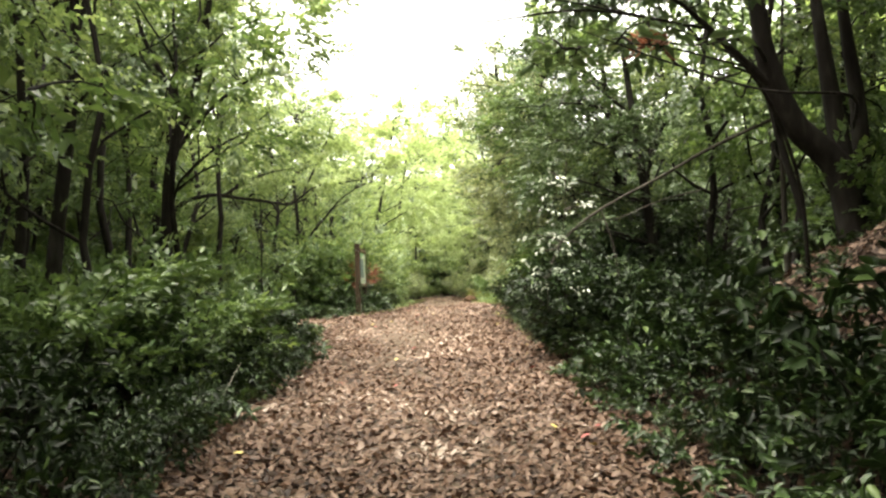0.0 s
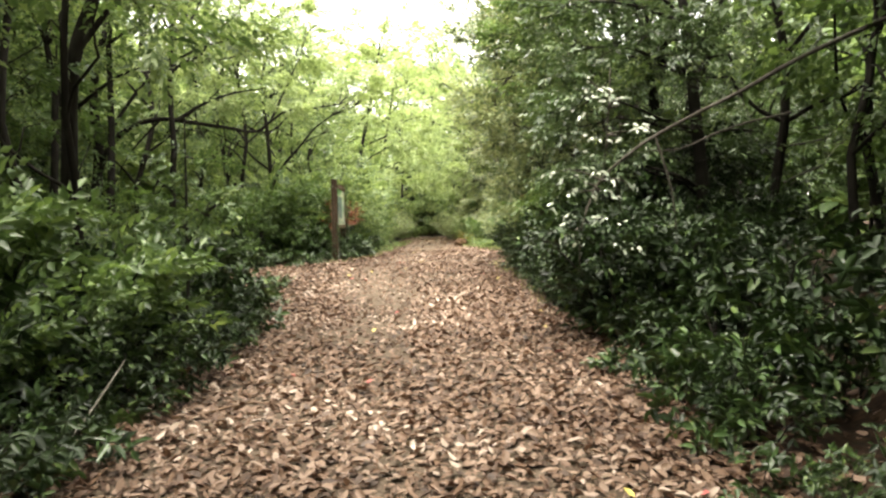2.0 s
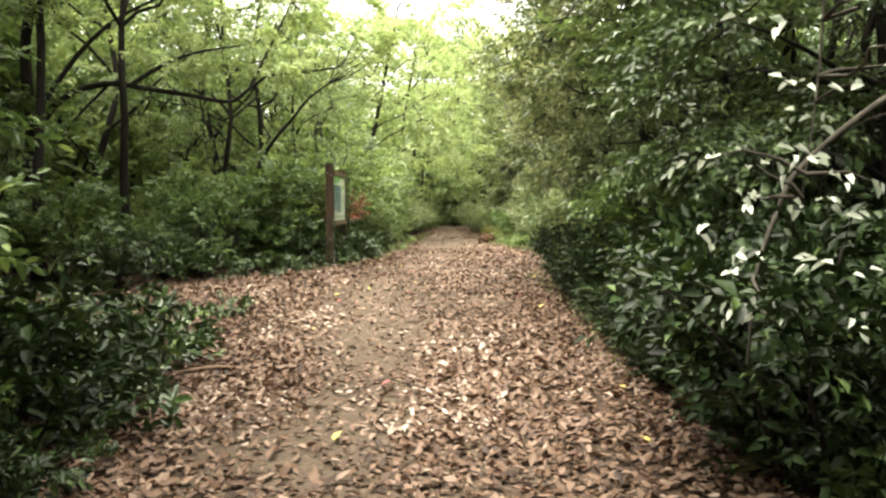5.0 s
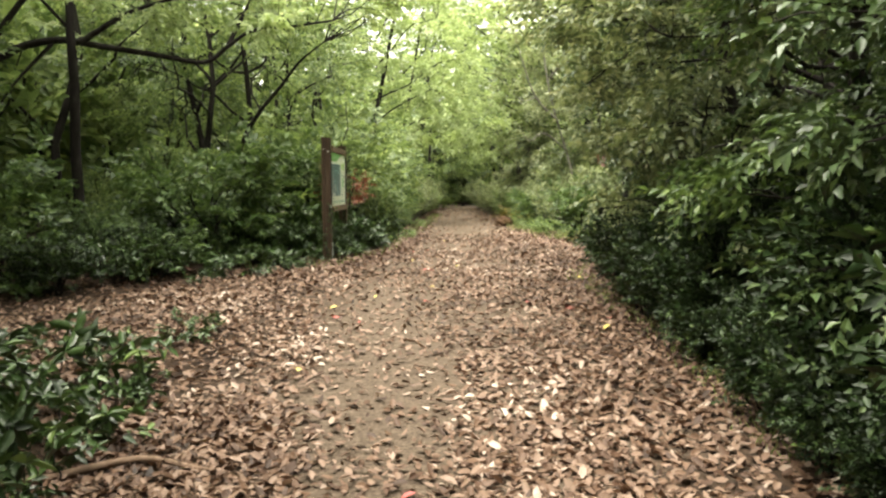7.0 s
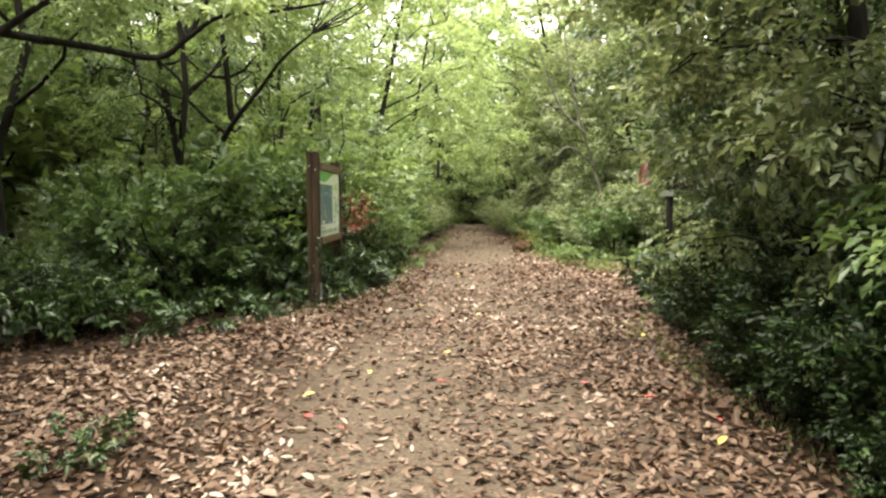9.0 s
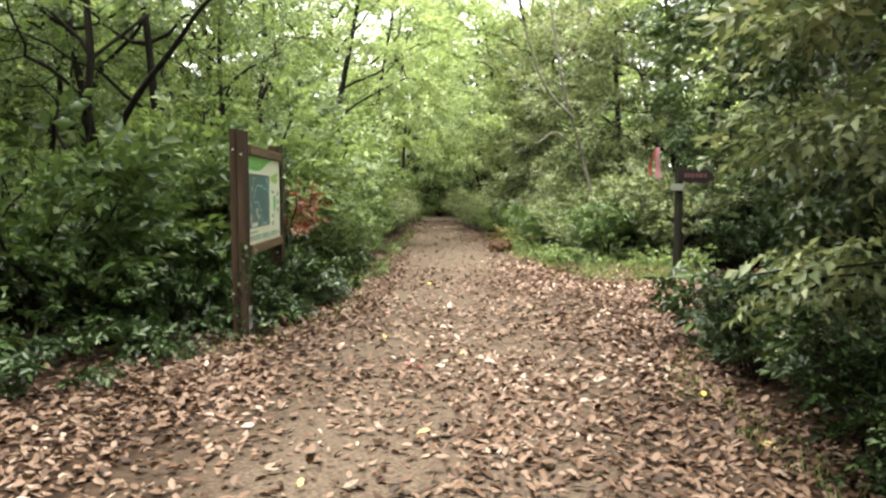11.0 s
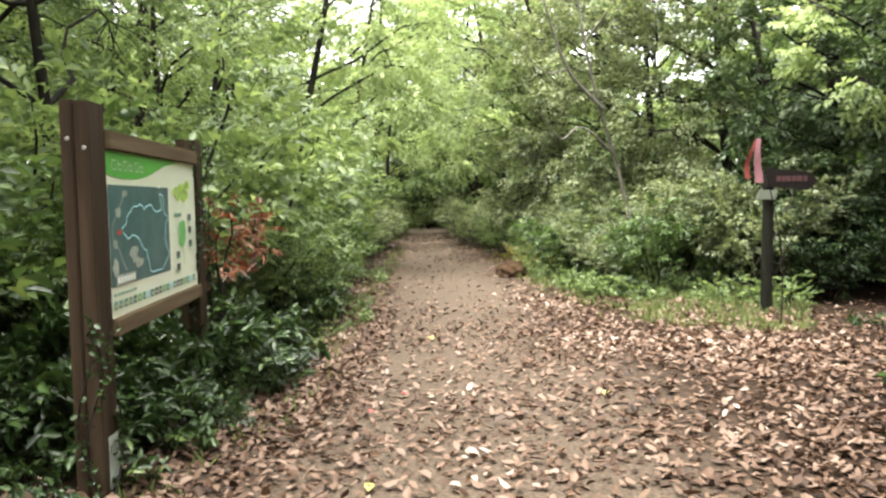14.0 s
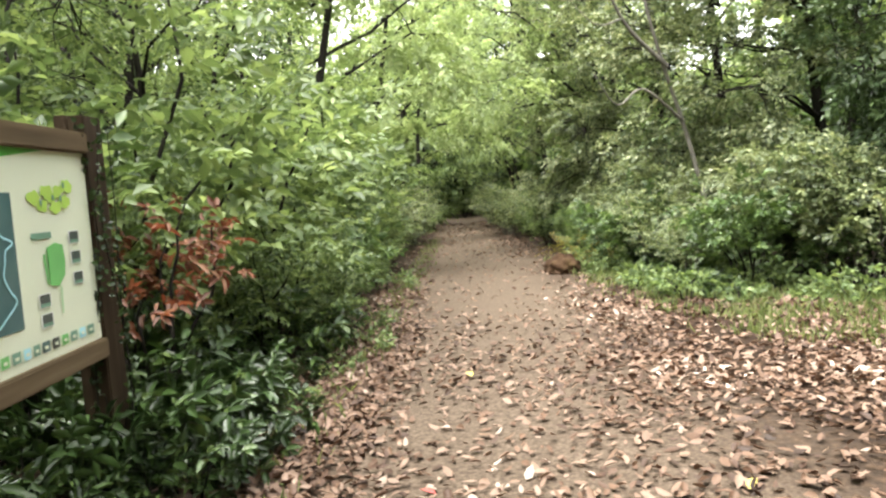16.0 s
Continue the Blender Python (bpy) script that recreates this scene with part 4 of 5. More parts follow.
# laurels filling the gaps behind the board
for x, y, turn, s in ((-3.5, 21.2, 40, 1.2), (-4.0, 20.6, 150, 1.3), (-4.2, 21.6, 260, 1.35), (-3.7, 22.2, 300, 1.3), (-4.8, 21.1, 80, 1.4), (-4.7, 22.3, 190, 1.4), (-3.9, 19.8, 20, 1.2), (-3.0, 22.8, 110, 1.2)):
    copy_thing(LAUREL[turn % len(LAUREL)], pose(x, y, gz(x, y) - 0.03, 0, 0, turn) @ Matrix.Scale(s / LAUREL[turn % len(LAUREL)].scale[0], 4))

# tall light green shrubs walling the track beyond the board
for i, (x, y, turn, s) in enumerate(((-3.1, 23.3, 20, 1.4), (-2.95, 25.0, 130, 1.35), (-2.8, 26.7, 250, 1.4), (-2.65, 28.5, 80, 1.35), (-2.55, 30.4, 310, 1.35))):
    ob = BRIGHT[i % len(BRIGHT)]
    copy_thing(ob, pose(x, y, gz(x, y) - 0.03, 0, 0, turn) @ Matrix.Scale(0.92 * s / ob.scale[0], 4))

# the withered red-leaved bush behind the board
RED = make_shrub("red_leaved_bush", "bush with withered red-brown leaves behind the board", 2.0, 0.5, 7, 66, dict(n=9, leaf=0.09, ratio=0.4, fine=True, whorl=True, droop=0.35), M_RED, M_BARK, 0.2, hollow=0.6)
RED.matrix_basis = stand(-2.42, 22.3, 40, 0.9)

# ---- trees ----
KW_SPRING = dict(n=9, leaf=0.11, ratio=0.52)
KW_OAK = dict(n=9, leaf=0.11, ratio=0.5)
KW_FAR = dict(n=8, leaf=0.31, ratio=0.5)
SPRING = [generic_tree("broadleaf_tree", "slender tree with dark trunk and fresh light green leaves", "tree", 7.5, 2.6, 0.085, 8, 800, KW_SPRING, M_SPRING, M_BARK, 0.38, 0.34) for _ in range(3)]
OAK = [generic_tree("evergreen_tree", "slender evergreen tree with dark green leaves", "tree", 7.0, 2.2, 0.08, 8, 570, KW_OAK, M_OAK, M_BARK, 0.36, 0.3) for _ in range(3)]
TALL = [generic_tree("high_crowned_tree", "slender dark tree with a high light green crown", "tree", 8.0, 2.4, 0.09, 7, 700, KW_SPRING, M_SPRING, M_BARK, 0.38, 0.62) for _ in range(3)]
SLIM = [generic_tree("thin_tree", "thin dark-stemmed young tree with sparse leaves", "tree", 6.0, 1.3, 0.045, 5, 170, KW_SPRING, M_SHRUB, M_BARK, 0.36, 0.25) for _ in range(3)]
FAR = [generic_tree("distant_tree", "tall woodland tree seen deep among the trees", "tree", 9.5, 3.2, 0.12, 6, 290, KW_FAR, mt, M_BARK, 0.6, 0.2) for mt in (M_SPRING, M_YOUNG, M_SPRING)]
LIME = [generic_tree("lime_green_tree", "tall airy tree with bright yellow-green leaves", "tree", 9.0, 3.0, 0.1, 7, 420, dict(n=8, leaf=0.2, ratio=0.5), M_YOUNG, M_BARK, 0.5, 0.25) for _ in range(2)]

plant(SPRING, [(-5.2, 23.5, 0.9), (-6.0, 25.8, 1.1), (-4.8, 28.4, 0.95), (-4.4, 32.0, 1.1), (4.6, 36.5, 1.1), (-7.5, 22, 1.2), (5.4, 29.5, 1.05), (-6.4, 5.5, 0.9), (-8.2, 14.5, 1.1), (-7.8, 10.0, 1.0), (-5.0, 40, 1.1), (-5.4, 9.8, 0.9), (-4.6, 24.6, 0.85), (-5.8, 29.8, 1.1), (-2.6, 50.5, 1.5), (2.2, 52, 1.55), (-0.2, 55, 1.6), (-4.8, 46.5, 1.4), (4.6, 47.5, 1.4), (4.0, 11.6, 0.75), (-9.0, 18.0, 1.1), (-10.2, 21.5, 1.15)], "light green trees")
plant(LIME, [(-7.6, 32.5, 0.9), (-5.4, 35.5, 0.95), (-9.2, 28.5, 0.9), (-8.6, 37.0, 1.0), (-4.4, 39.5, 0.95), (-11.5, 33.0, 1.0), (6.6, 38.5, 0.95), (5.4, 41.5, 0.95), (-10.5, 24.0, 0.95)], "lime green trees")
plant(TALL, [(-5.6, 13.0, 0.95), (-6.3, 15.6, 0.95), (-6.5, 17.8, 1.1), (-5.6, 18.9, 1.0), (-5.6, 8.2, 0.9), (-6.8, 12.0, 1.1)], "high-crowned trees")
# evergreens beside and behind the start are added to darken the undergrowth
plant(OAK, [(3.6, 12.3, 0.7), (3.9, 14.3, 0.75), (4.2, 17.0, 0.8), (6.6, 11.4, 0.95), (5.5, 15.0, 1.0), (6.5, 19.0, 1.05), (6.0, 24.6, 0.9), (5.4, 21.6, 0.85), (7.4, 21.8, 1.0), (7.5, 27.5, 1.1), (6.8, 32, 1.0), (8.5, 24.0, 1.1),
            (-3.6, 48, 1.0), (2.2, 48.5, 1.0), (-1.6, 51, 1.1), (1.5, 51.3, 1.0), (4.4, 4.4, 0.95), (5.6, 6.6, 1.0), (3.8, 1.2, 0.95), (-3.9, 1.0, 0.95), (-4.6, 3.6, 0.95), (3.6, -2.0, 0.95), (-3.8, -2.2, 0.95), (-7.6, 27.0, 1.25), (-8.6, 30.5, 1.35), (-6.6, 34.0, 1.2), (-7.2, 38.0, 1.3)], "evergreen trees")
plant(SLIM, scatter(-9, -3.4, 3, 17, 20, 0.8, 1.3, 0.7, lambda x, y: not (11.5 < y < 18 and x > -6.2)) + scatter(3.6, 9, 4.5, 12, 14, 0.8, 1.3, 0.7) + scatter(4.8, 10, 19, 25, 8, 0.8, 1.2, 0.8, lambda x, y: x > 6 or y > 24.5), "thin trees")
# trees behind the start are unseen, added for the light they block
plant(FAR, scatter(-20, -9, -2, 46, 14, 0.8, 1.2, 2.4) + scatter(9, 20, -2, 46, 14, 0.8, 1.2, 2.4) + scatter(-14, 14, 56, 66, 8, 0.9, 1.3, 2.4) + scatter(-9, -3.5, -14, -2, 5, 0.7, 1.0, 2.2) + scatter(4.8, 10, -14, -2, 5, 0.7, 1.0, 2.2), "woodland trees")


# ---- trees with a place of their own ----
# several dark stems on the bank
b0 = np.array([4.15, 7.6, gz(4.15, 7.6) - 0.1])
make_tree("bank_tree", "old dark many-stemmed tree on the leaf-covered bank", "tree", spline([b0, (4.0, 7.6, 2.5), (3.55, 7.55, 3.0), (3.3, 7.5, 3.6), (3.2, 7.5, 4.4), (3.0, 7.6, 6.5)]), 0.17,
          [(spline([(4.1, 7.6, 2.2), (4.02, 7.65, 3.0), (3.92, 7.6, 3.7), (3.85, 7.6, 4.5), (3.9, 7.8, 6.5)]), 0.12),
           (spline([(4.35, 7.9, 1.9), (4.45, 8.0, 3.2), (4.4, 8.1, 4.6), (4.6, 8.2, 6.5)]), 0.11),
           (spline([(3.42, 7.5, 3.3), (3.05, 7.45, 3.62), (2.7, 7.4, 3.95), (2.3, 7.3, 4.25), (1.7, 7.2, 4.5)]), 0.05),
           (spline([(3.3, 7.5, 3.6), (2.9, 7.0, 3.7), (2.2, 6.6, 3.55), (1.4, 6.3, 3.62)]), 0.022),
           (spline([(4.0, 7.3, 2.9), (3.4, 6.2, 2.95), (2.4, 5.5, 2.85), (1.6, 5.2, 3.0), (0.9, 5.1, 3.25)]), 0.016),
           (spline([(2.7, 7.4, 3.95), (1.4, 6.9, 4.0), (0.3, 6.7, 3.85), (-0.7, 6.6, 3.95)]), 0.016)],
          [(3.0, 7.6, 6.6), (3.9, 7.8, 6.4), (4.7, 8.2, 6.5), (2.2, 7.2, 4.7), (1.7, 7.0, 4.6), (2.7, 8.2, 5.6), (2.0, 8.4, 5.4), (4.4, 6.6, 5.2)], 0.6, 70, KW_OAK, M_OAK, M_BARK, 0.3)
make_tree("hanging_bough", "thin bough with a few broad leaves over the track", "tree", spline([(3.3, 6.9, gz(3.3, 6.9) - 0.05), (3.1, 6.6, 2.4), (2.5, 6.1, 3.2), (1.6, 5.7, 3.5)]), 0.022,
          [(spline([(2.5, 6.1, 3.2), (1.6, 5.6, 3.25), (0.9, 5.3, 3.15)]), 0.01), (spline([(1.6, 5.7, 3.5), (0.6, 5.5, 3.62), (-0.4, 5.5, 3.55)]), 0.009)],
          [(1.0, 5.3, 3.2), (1.4, 5.4, 3.3), (0.6, 5.5, 3.6), (1.9, 5.7, 3.4)], 0.22, 7, dict(n=5, leaf=0.12, ratio=0.42, fine=True, droop=0.3), M_OAK, M_BARK, 0.22)
# tall ivy-clad stem behind the verge
make_tree("ivy_clad_tree", "tall slim trunk wrapped in dark ivy leaves", "tree", spline([(2.75, 16.6, gz(2.75, 16.6) - 0.1), (2.6, 16.6, 3.0), (2.3, 16.6, 5.5), (2.2, 16.6, 8.2)]), 0.1,
          [(spline([(2.3, 16.6, 5.4), (1.9, 16.6, 6.0), (1.6, 16.6, 6.4)]), 0.03), (spline([(2.25, 16.6, 6.2), (2.7, 16.6, 6.8), (3.0, 16.6, 7.2)]), 0.03)],
          [(2.5, 16.6, 4.4), (2.4, 16.6, 5.0), (2.3, 16.6, 5.6), (2.25, 16.6, 6.2), (2.2, 16.6, 6.8), (2.2, 16.6, 7.4), (2.2, 16.6, 8.0), (1.7, 16.6, 6.3), (2.9, 16.6, 7.1)], 0.24, 46, dict(n=9, leaf=0.08, ratio=0.6), M_OAK, M_BARK, 0.2)
BUNCH = make_shrub("withered_leaf_bunch", "bunch of withered red-brown leaves hanging from a bough", 0.2, 0.12, 3, 9, dict(n=5, leaf=0.09, ratio=0.45, fine=True, droop=0.5), M_RED, M_BARK, 0.1, "dead leaves")
BUNCH.matrix_basis = pose(1.64, 5.72, 3.42, 180, 0, 30)
# tree whose long limb arches over the verge
a0 = np.array([-7.3, 18.8, gz(-7.3, 18.8) - 0.1])
make_tree("arching_tree", "dark tree with a long arching limb and yellow-green leaves", "tree", spline([a0, (-7.2, 18.8, 2.0), (-7.05, 18.8, 3.2), (-7.1, 18.8, 4.8), (-6.6, 18.9, 6.6), (-6.2, 19, 7.6)]), 0.14,
          [(spline([(-7.1, 18.8, 2.6), (-6.85, 18.7, 3.3), (-6.35, 18.7, 3.8), (-5.7, 18.75, 3.98), (-5.15, 18.9, 3.92), (-4.5, 19.05, 3.83), (-3.85, 19.2, 3.74), (-3.5, 19.2, 3.95), (-3.15, 19.2, 4.17), (-2.6, 19.2, 4.22), (-2.0, 19.2, 4.3)]), 0.068),
           (spline([(-5.7, 18.75, 3.98), (-6.2, 18.6, 3.4), (-6.5, 18.5, 2.9)]), 0.03),
           (spline([(-5.4, 18.8, 3.95), (-4.8, 18.8, 4.3), (-4.2, 18.8, 4.5), (-3.5, 18.8, 4.6)]), 0.045),
           (spline([(-4.3, 21.2, 1.2), (-3.9, 21.1, 2.6), (-3.55, 20.9, 3.15), (-3.1, 20.7, 3.6), (-2.75, 20.5, 3.95), (-2.3, 20.2, 4.2)]), 0.052),
           (spline([(-7.05, 18.8, 3.4), (-6.2, 19.2, 4.8), (-5.2, 19.6, 5.6), (-3.8, 20, 6.1)]), 0.055),
           (spline([(-3.5, 19.2, 3.95), (-3.2, 19.6, 4.8), (-2.9, 19.9, 5.6)]), 0.035)],
          [(-2.0, 19.6, 4.7), (-1.7, 20.2, 5.1), (-2.4, 19.8, 5.3), (-3.0, 19.6, 4.7), (-3.0, 20.2, 5.8), (-3.7, 19.6, 5.2), (-3.7, 20.4, 6.3), (-4.5, 19.4, 4.8), (-4.5, 20.0, 5.8), (-5.2, 19.6, 5.3), (-5.2, 20.2, 6.6), (-4.3, 20.6, 7.0), (-3.2, 20.6, 6.9), (-2.4, 20.8, 6.2), (-6.2, 19.2, 5.4), (-6.2, 19.4, 6.6), (-6.9, 18.8, 5.6), (-5.5, 19.8, 7.6), (-3.4, 19.2, 4.4), (-4.9, 18.9, 4.4)], 0.5, 42, KW_SPRING, M_YOUNG, M_BARK, 0.34, 0.4)
# leaning dead branch with pale young leaves hanging from it
d0 = np.array([4.6, 10.2, gz(4.6, 10.2) - 0.05])
make_tree("leaning_branch", "leaning bare grey branch hung with pale young leaves", "tree", spline([d0, (4.55, 10.1, 2.4), (4.5, 9.9, 3.7), (4.7, 10.0, 6.0)]), 0.05,
          [(spline([(4.5, 9.9, 3.6), (3.9, 9.6, 3.35), (3.3, 9.5, 3.08), (2.78, 9.45, 2.8), (2.38, 9.42, 2.61), (1.97, 9.4, 2.4), (1.7, 9.38, 2.22), (1.46, 9.35, 2.01), (1.36, 9.3, 1.84), (1.27, 9.28, 1.57), (1.25, 9.3, 1.2)]), 0.028),
           (spline([(3.3, 9.6, 2.62), (2.85, 9.5, 2.52), (2.54, 9.45, 2.42), (2.19, 9.42, 2.28), (1.84, 9.4, 2.26), (1.62, 9.38, 2.14)]), 0.014),
           (spline([(1.55, 9.3, 3.0), (1.5, 9.25, 2.4), (1.42, 9.2, 1.9)]), 0.008),
           (spline([(1.97, 9.4, 2.4), (2.1, 9.35, 1.9), (2.16, 9.35, 1.3), (2.25, 9.3, 0.75)]), 0.013)],
          [(1.45, 9.0, 2.43), (1.23, 9.05, 2.63), (1.48, 9.05, 2.62), (1.57, 9.0, 2.35), (1.73, 9.05, 2.43), (1.33, 9.0, 2.17), (1.49, 9.0, 2.02), (1.43, 9.0, 1.83), (1.21, 9.0, 1.89), (1.05, 9.0, 2.06), (1.19, 9.0, 1.74), (1.16, 9.0, 1.57), (1.09, 9.0, 1.46), (1.48, 9.0, 1.57), (1.53, 9.0, 1.4), (1.35, 9.05, 2.75)], 0.1, 4, dict(n=2, leaf=0.055, ratio=0.55, fine=True, droop=0.5), M_PALE, M_BRANCH, 0.07)
# two dark trees standing in the undergrowth
g = gz(-4.6, 9.0)
make_tree("dark_trunked_tree", "dark-barked tree standing in the undergrowth", "tree", spline([(-4.65, 9.0, g - 0.1), (-4.6, 9.0, 1.9), (-4.4, 9.0, 3.6), (-4.32, 9.0, 5.0), (-4.5, 9.0, 7.2)]), 0.11,
          [(spline([(-4.4, 9, 3.7), (-3.9, 8.9, 4.2), (-3.2, 8.8, 4.5)]), 0.025), (spline([(-4.32, 9, 4.7), (-4.0, 9.1, 5.8), (-3.7, 9.1, 7.0)]), 0.05), (spline([(-4.32, 9, 4.6), (-4.9, 8.9, 5.5), (-5.3, 8.8, 6.6)]), 0.05)],
          [(-3.4, 8.8, 4.7), (-3.7, 9.1, 6.8), (-5.2, 8.8, 6.6), (-4.5, 9, 7.4), (-4.2, 8.4, 6.0)], 0.55, 50, KW_OAK, M_OAK, M_BARK, 0.34)
g = gz(-3.85, 10.6)
make_tree("dark_trunked_tree", "dark-barked forking tree with light green leaves", "tree", spline([(-3.9, 10.6, g - 0.1), (-3.85, 10.6, 2.2), (-3.72, 10.5, 3.4), (-3.4, 10.5, 4.3), (-3.15, 10.4, 5.4), (-3.0, 10.4, 7.0)]), 0.1,
          [(spline([(-3.68, 10.5, 3.5), (-3.1, 10.4, 4.1), (-2.4, 10.3, 4.5), (-1.7, 10.2, 4.45)]), 0.035), (spline([(-3.8, 10.6, 2.9), (-3.2, 10.6, 3.3), (-2.5, 10.7, 3.4)]), 0.025), (spline([(-3.5, 10.5, 4.0), (-4.1, 10.5, 5.2), (-4.4, 10.5, 6.8)]), 0.05)],
          [(-2.0, 10.3, 4.7), (-2.7, 10.6, 3.7), (-3.0, 10.4, 6.6), (-4.3, 10.5, 6.6), (-2.5, 10.5, 5.6), (-3.4, 11.0, 5.2), (-1.9, 10.4, 5.4), (-2.9, 10.4, 4.6), (-3.5, 10.5, 5.9), (-4.2, 10.6, 5.2), (-2.2, 10.5, 6.3)], 0.5, 55, KW_SPRING, M_SPRING, M_BARK, 0.34)
# sapling at the verge
make_tree("sapling", "thin upright sapling in the undergrowth beside the track", "sapling", spline([(-2.25, 9.2, 0.5), (-2.2, 9.2, 1.1), (-2.2, 9.22, 1.8), (-2.19, 9.2, 2.6)]), 0.02,
          [(spline([(-2.2, 9.2, 1.5), (-2.0, 9.1, 1.75)]), 0.008), (spline([(-2.2, 9.2, 1.9), (-2.45, 9.1, 2.1)]), 0.008)],
          [(-2.2, 9.2, 2.2), (-2.0, 9.1, 1.8), (-2.45, 9.1, 2.0), (-2.2, 9.2, 1.6)], 0.22, 16, dict(n=8, leaf=0.08, ratio=0.42, fine=True), M_SHRUB, M_BARK, 0.2)
# bare pale branches above the grass corner
make_tree("bare_branched_tree", "grey leaning tree with bare twisting branches", "tree", spline([(3.0, 28.2, 0.8), (2.6, 28.2, 2.6), (2.1, 28.0, 4.2), (1.8, 28.0, 6.0)]), 0.038,
          [(spline([(2.3, 28, 3.6), (1.7, 27.8, 4.2), (1.3, 27.6, 5.2), (1.0, 27.6, 6.2)]), 0.03), (spline([(2.5, 28.1, 2.9), (1.9, 27.7, 3.3), (1.5, 27.4, 3.1), (1.2, 27.3, 3.5)]), 0.022),
           (spline([(2.0, 28, 4.6), (2.5, 27.6, 5.4), (2.6, 27.6, 6.4)]), 0.02), (spline([(1.7, 27.8, 4.2), (1.3, 27.5, 4.1), (0.9, 27.4, 4.5)]), 0.015)],
          [(2.6, 28.2, 5.8), (3.2, 28.2, 4.6)], 0.5, 40, KW_OAK, M_GREY, M_BARK_PALE, 0.3)
# dark boughs hanging over the side path
make_tree("overhanging_tree", "evergreen tree with low dark boughs over the side path", "tree", spline([(4.4, 17.6, 0.9), (4.3, 17.7, 2.6), (4.1, 18.0, 4.4), (4.0, 18.2, 6.4)]), 0.12,
          [(spline([(4.2, 17.8, 3.2), (3.4, 18.2, 3.6), (2.6, 18.6, 3.7), (1.9, 19.0, 3.4)]), 0.045), (spline([(4.1, 18.0, 4.2), (3.2, 18.8, 4.6), (2.2, 19.2, 4.6), (1.2, 19.2, 4.3)]), 0.045),
           (spline([(4.25, 17.8, 3.0), (3.9, 18.8, 3.3), (3.7, 19.8, 3.1), (3.5, 20.6, 2.8)]), 0.04)],
          [(1.9, 19.0, 3.3), (2.6, 18.7, 3.5), (1.3, 19.2, 4.4), (2.2, 19.2, 4.7), (3.5, 20.5, 2.8), (3.7, 19.6, 3.2), (3.4, 18.2, 4.2), (4.0, 18.2, 6.0), (3.0, 20.2, 4.0), (4.4, 20.4, 3.4), (4.9, 19.4, 3.8), (4.2, 21.6, 4.2), (5.2, 21.0, 4.6), (4.7, 22.6, 4.5), (5.5, 23.4, 4.7), (4.6, 24.4, 4.4), (5.8, 24.6, 4.9), (6.4, 22.2, 4.9), (5.4, 22.2, 5.4)], 0.5, 60, KW_OAK, M_OAK, M_BARK, 0.3)

# tall evergreens whose boughs come down to the verge
def wall_tree(tx, y, foot, reach, top, mat, count, leaf):
    g = gz(tx, y)
    trunk = spline([(tx, y, g - 0.1), (tx - 0.1, y + 0.1, g + 1.6), (tx - 0.3, y, g + 3.2), (tx - 0.4, y + 0.1, g + top)])
    limbs, cs = [], [(tx - 0.4, y, g + top)]
    for h in np.arange(0.8, top, 0.75):
        x = foot - (foot - reach) * min(1, h / 3.2) + 0.25 * max(0, h - 3.8)
        for dy in (-0.45, 0.4):
            e = np.array([x + rng.uniform(0, 0.3), y + dy + rng.uniform(-0.3, 0.3), g + h + rng.uniform(-0.2, 0.2)])
            limbs.append((bend((tx - 0.2, y, g + h * 0.85), e, 6, 0.05, 0.06), 0.028))
            cs += [e, e + [0.75, 0.1, 0.15]]
    make_tree("spreading_evergreen", "tall evergreen with glossy leafy boughs over the verge", "tree", trunk, 0.1, limbs, cs, 0.42, count, dict(n=9, leaf=leaf, ratio=0.5), mat, M_BARK, 0.3)


# paler leaf colours at y 13.2 and 14.9 stand in for light on leaves
for y, reach, top in ((11.6, 1.55, 4.4), (13.2, 1.35, 4.8), (14.9, 0.95, 5.2), (16.6, 0.7, 5.2), (18.0, 1.5, 4.8)):
    wall_tree(3.3, y, 2.6 if y > 17 else 2.0, reach, top, M_GREY if 14 < y < 17 else (M_SHRUB if 12 < y < 14 else M_OAK), 66, 0.086)
for x, y, foot, reach, top in ((5.6, 26.9, 4.3, 4.0, 5.6), (4.6, 28.4, 3.4, 2.9, 6.0), (4.0, 30.2, 2.6, 2.2, 6.2), (3.6, 32.2, 2.1, 1.7, 6.0), (3.3, 34.4, 1.9, 1.3, 5.8), (7.0, 26.4, 5.8, 5.4, 5.4)):
    wall_tree(x, y, foot, reach, top, M_OAK if x > 5 else M_GREY, 36 if x > 5 else 58, 0.115 if x > 5 else 0.088)
g = gz(6.0, 26.0)
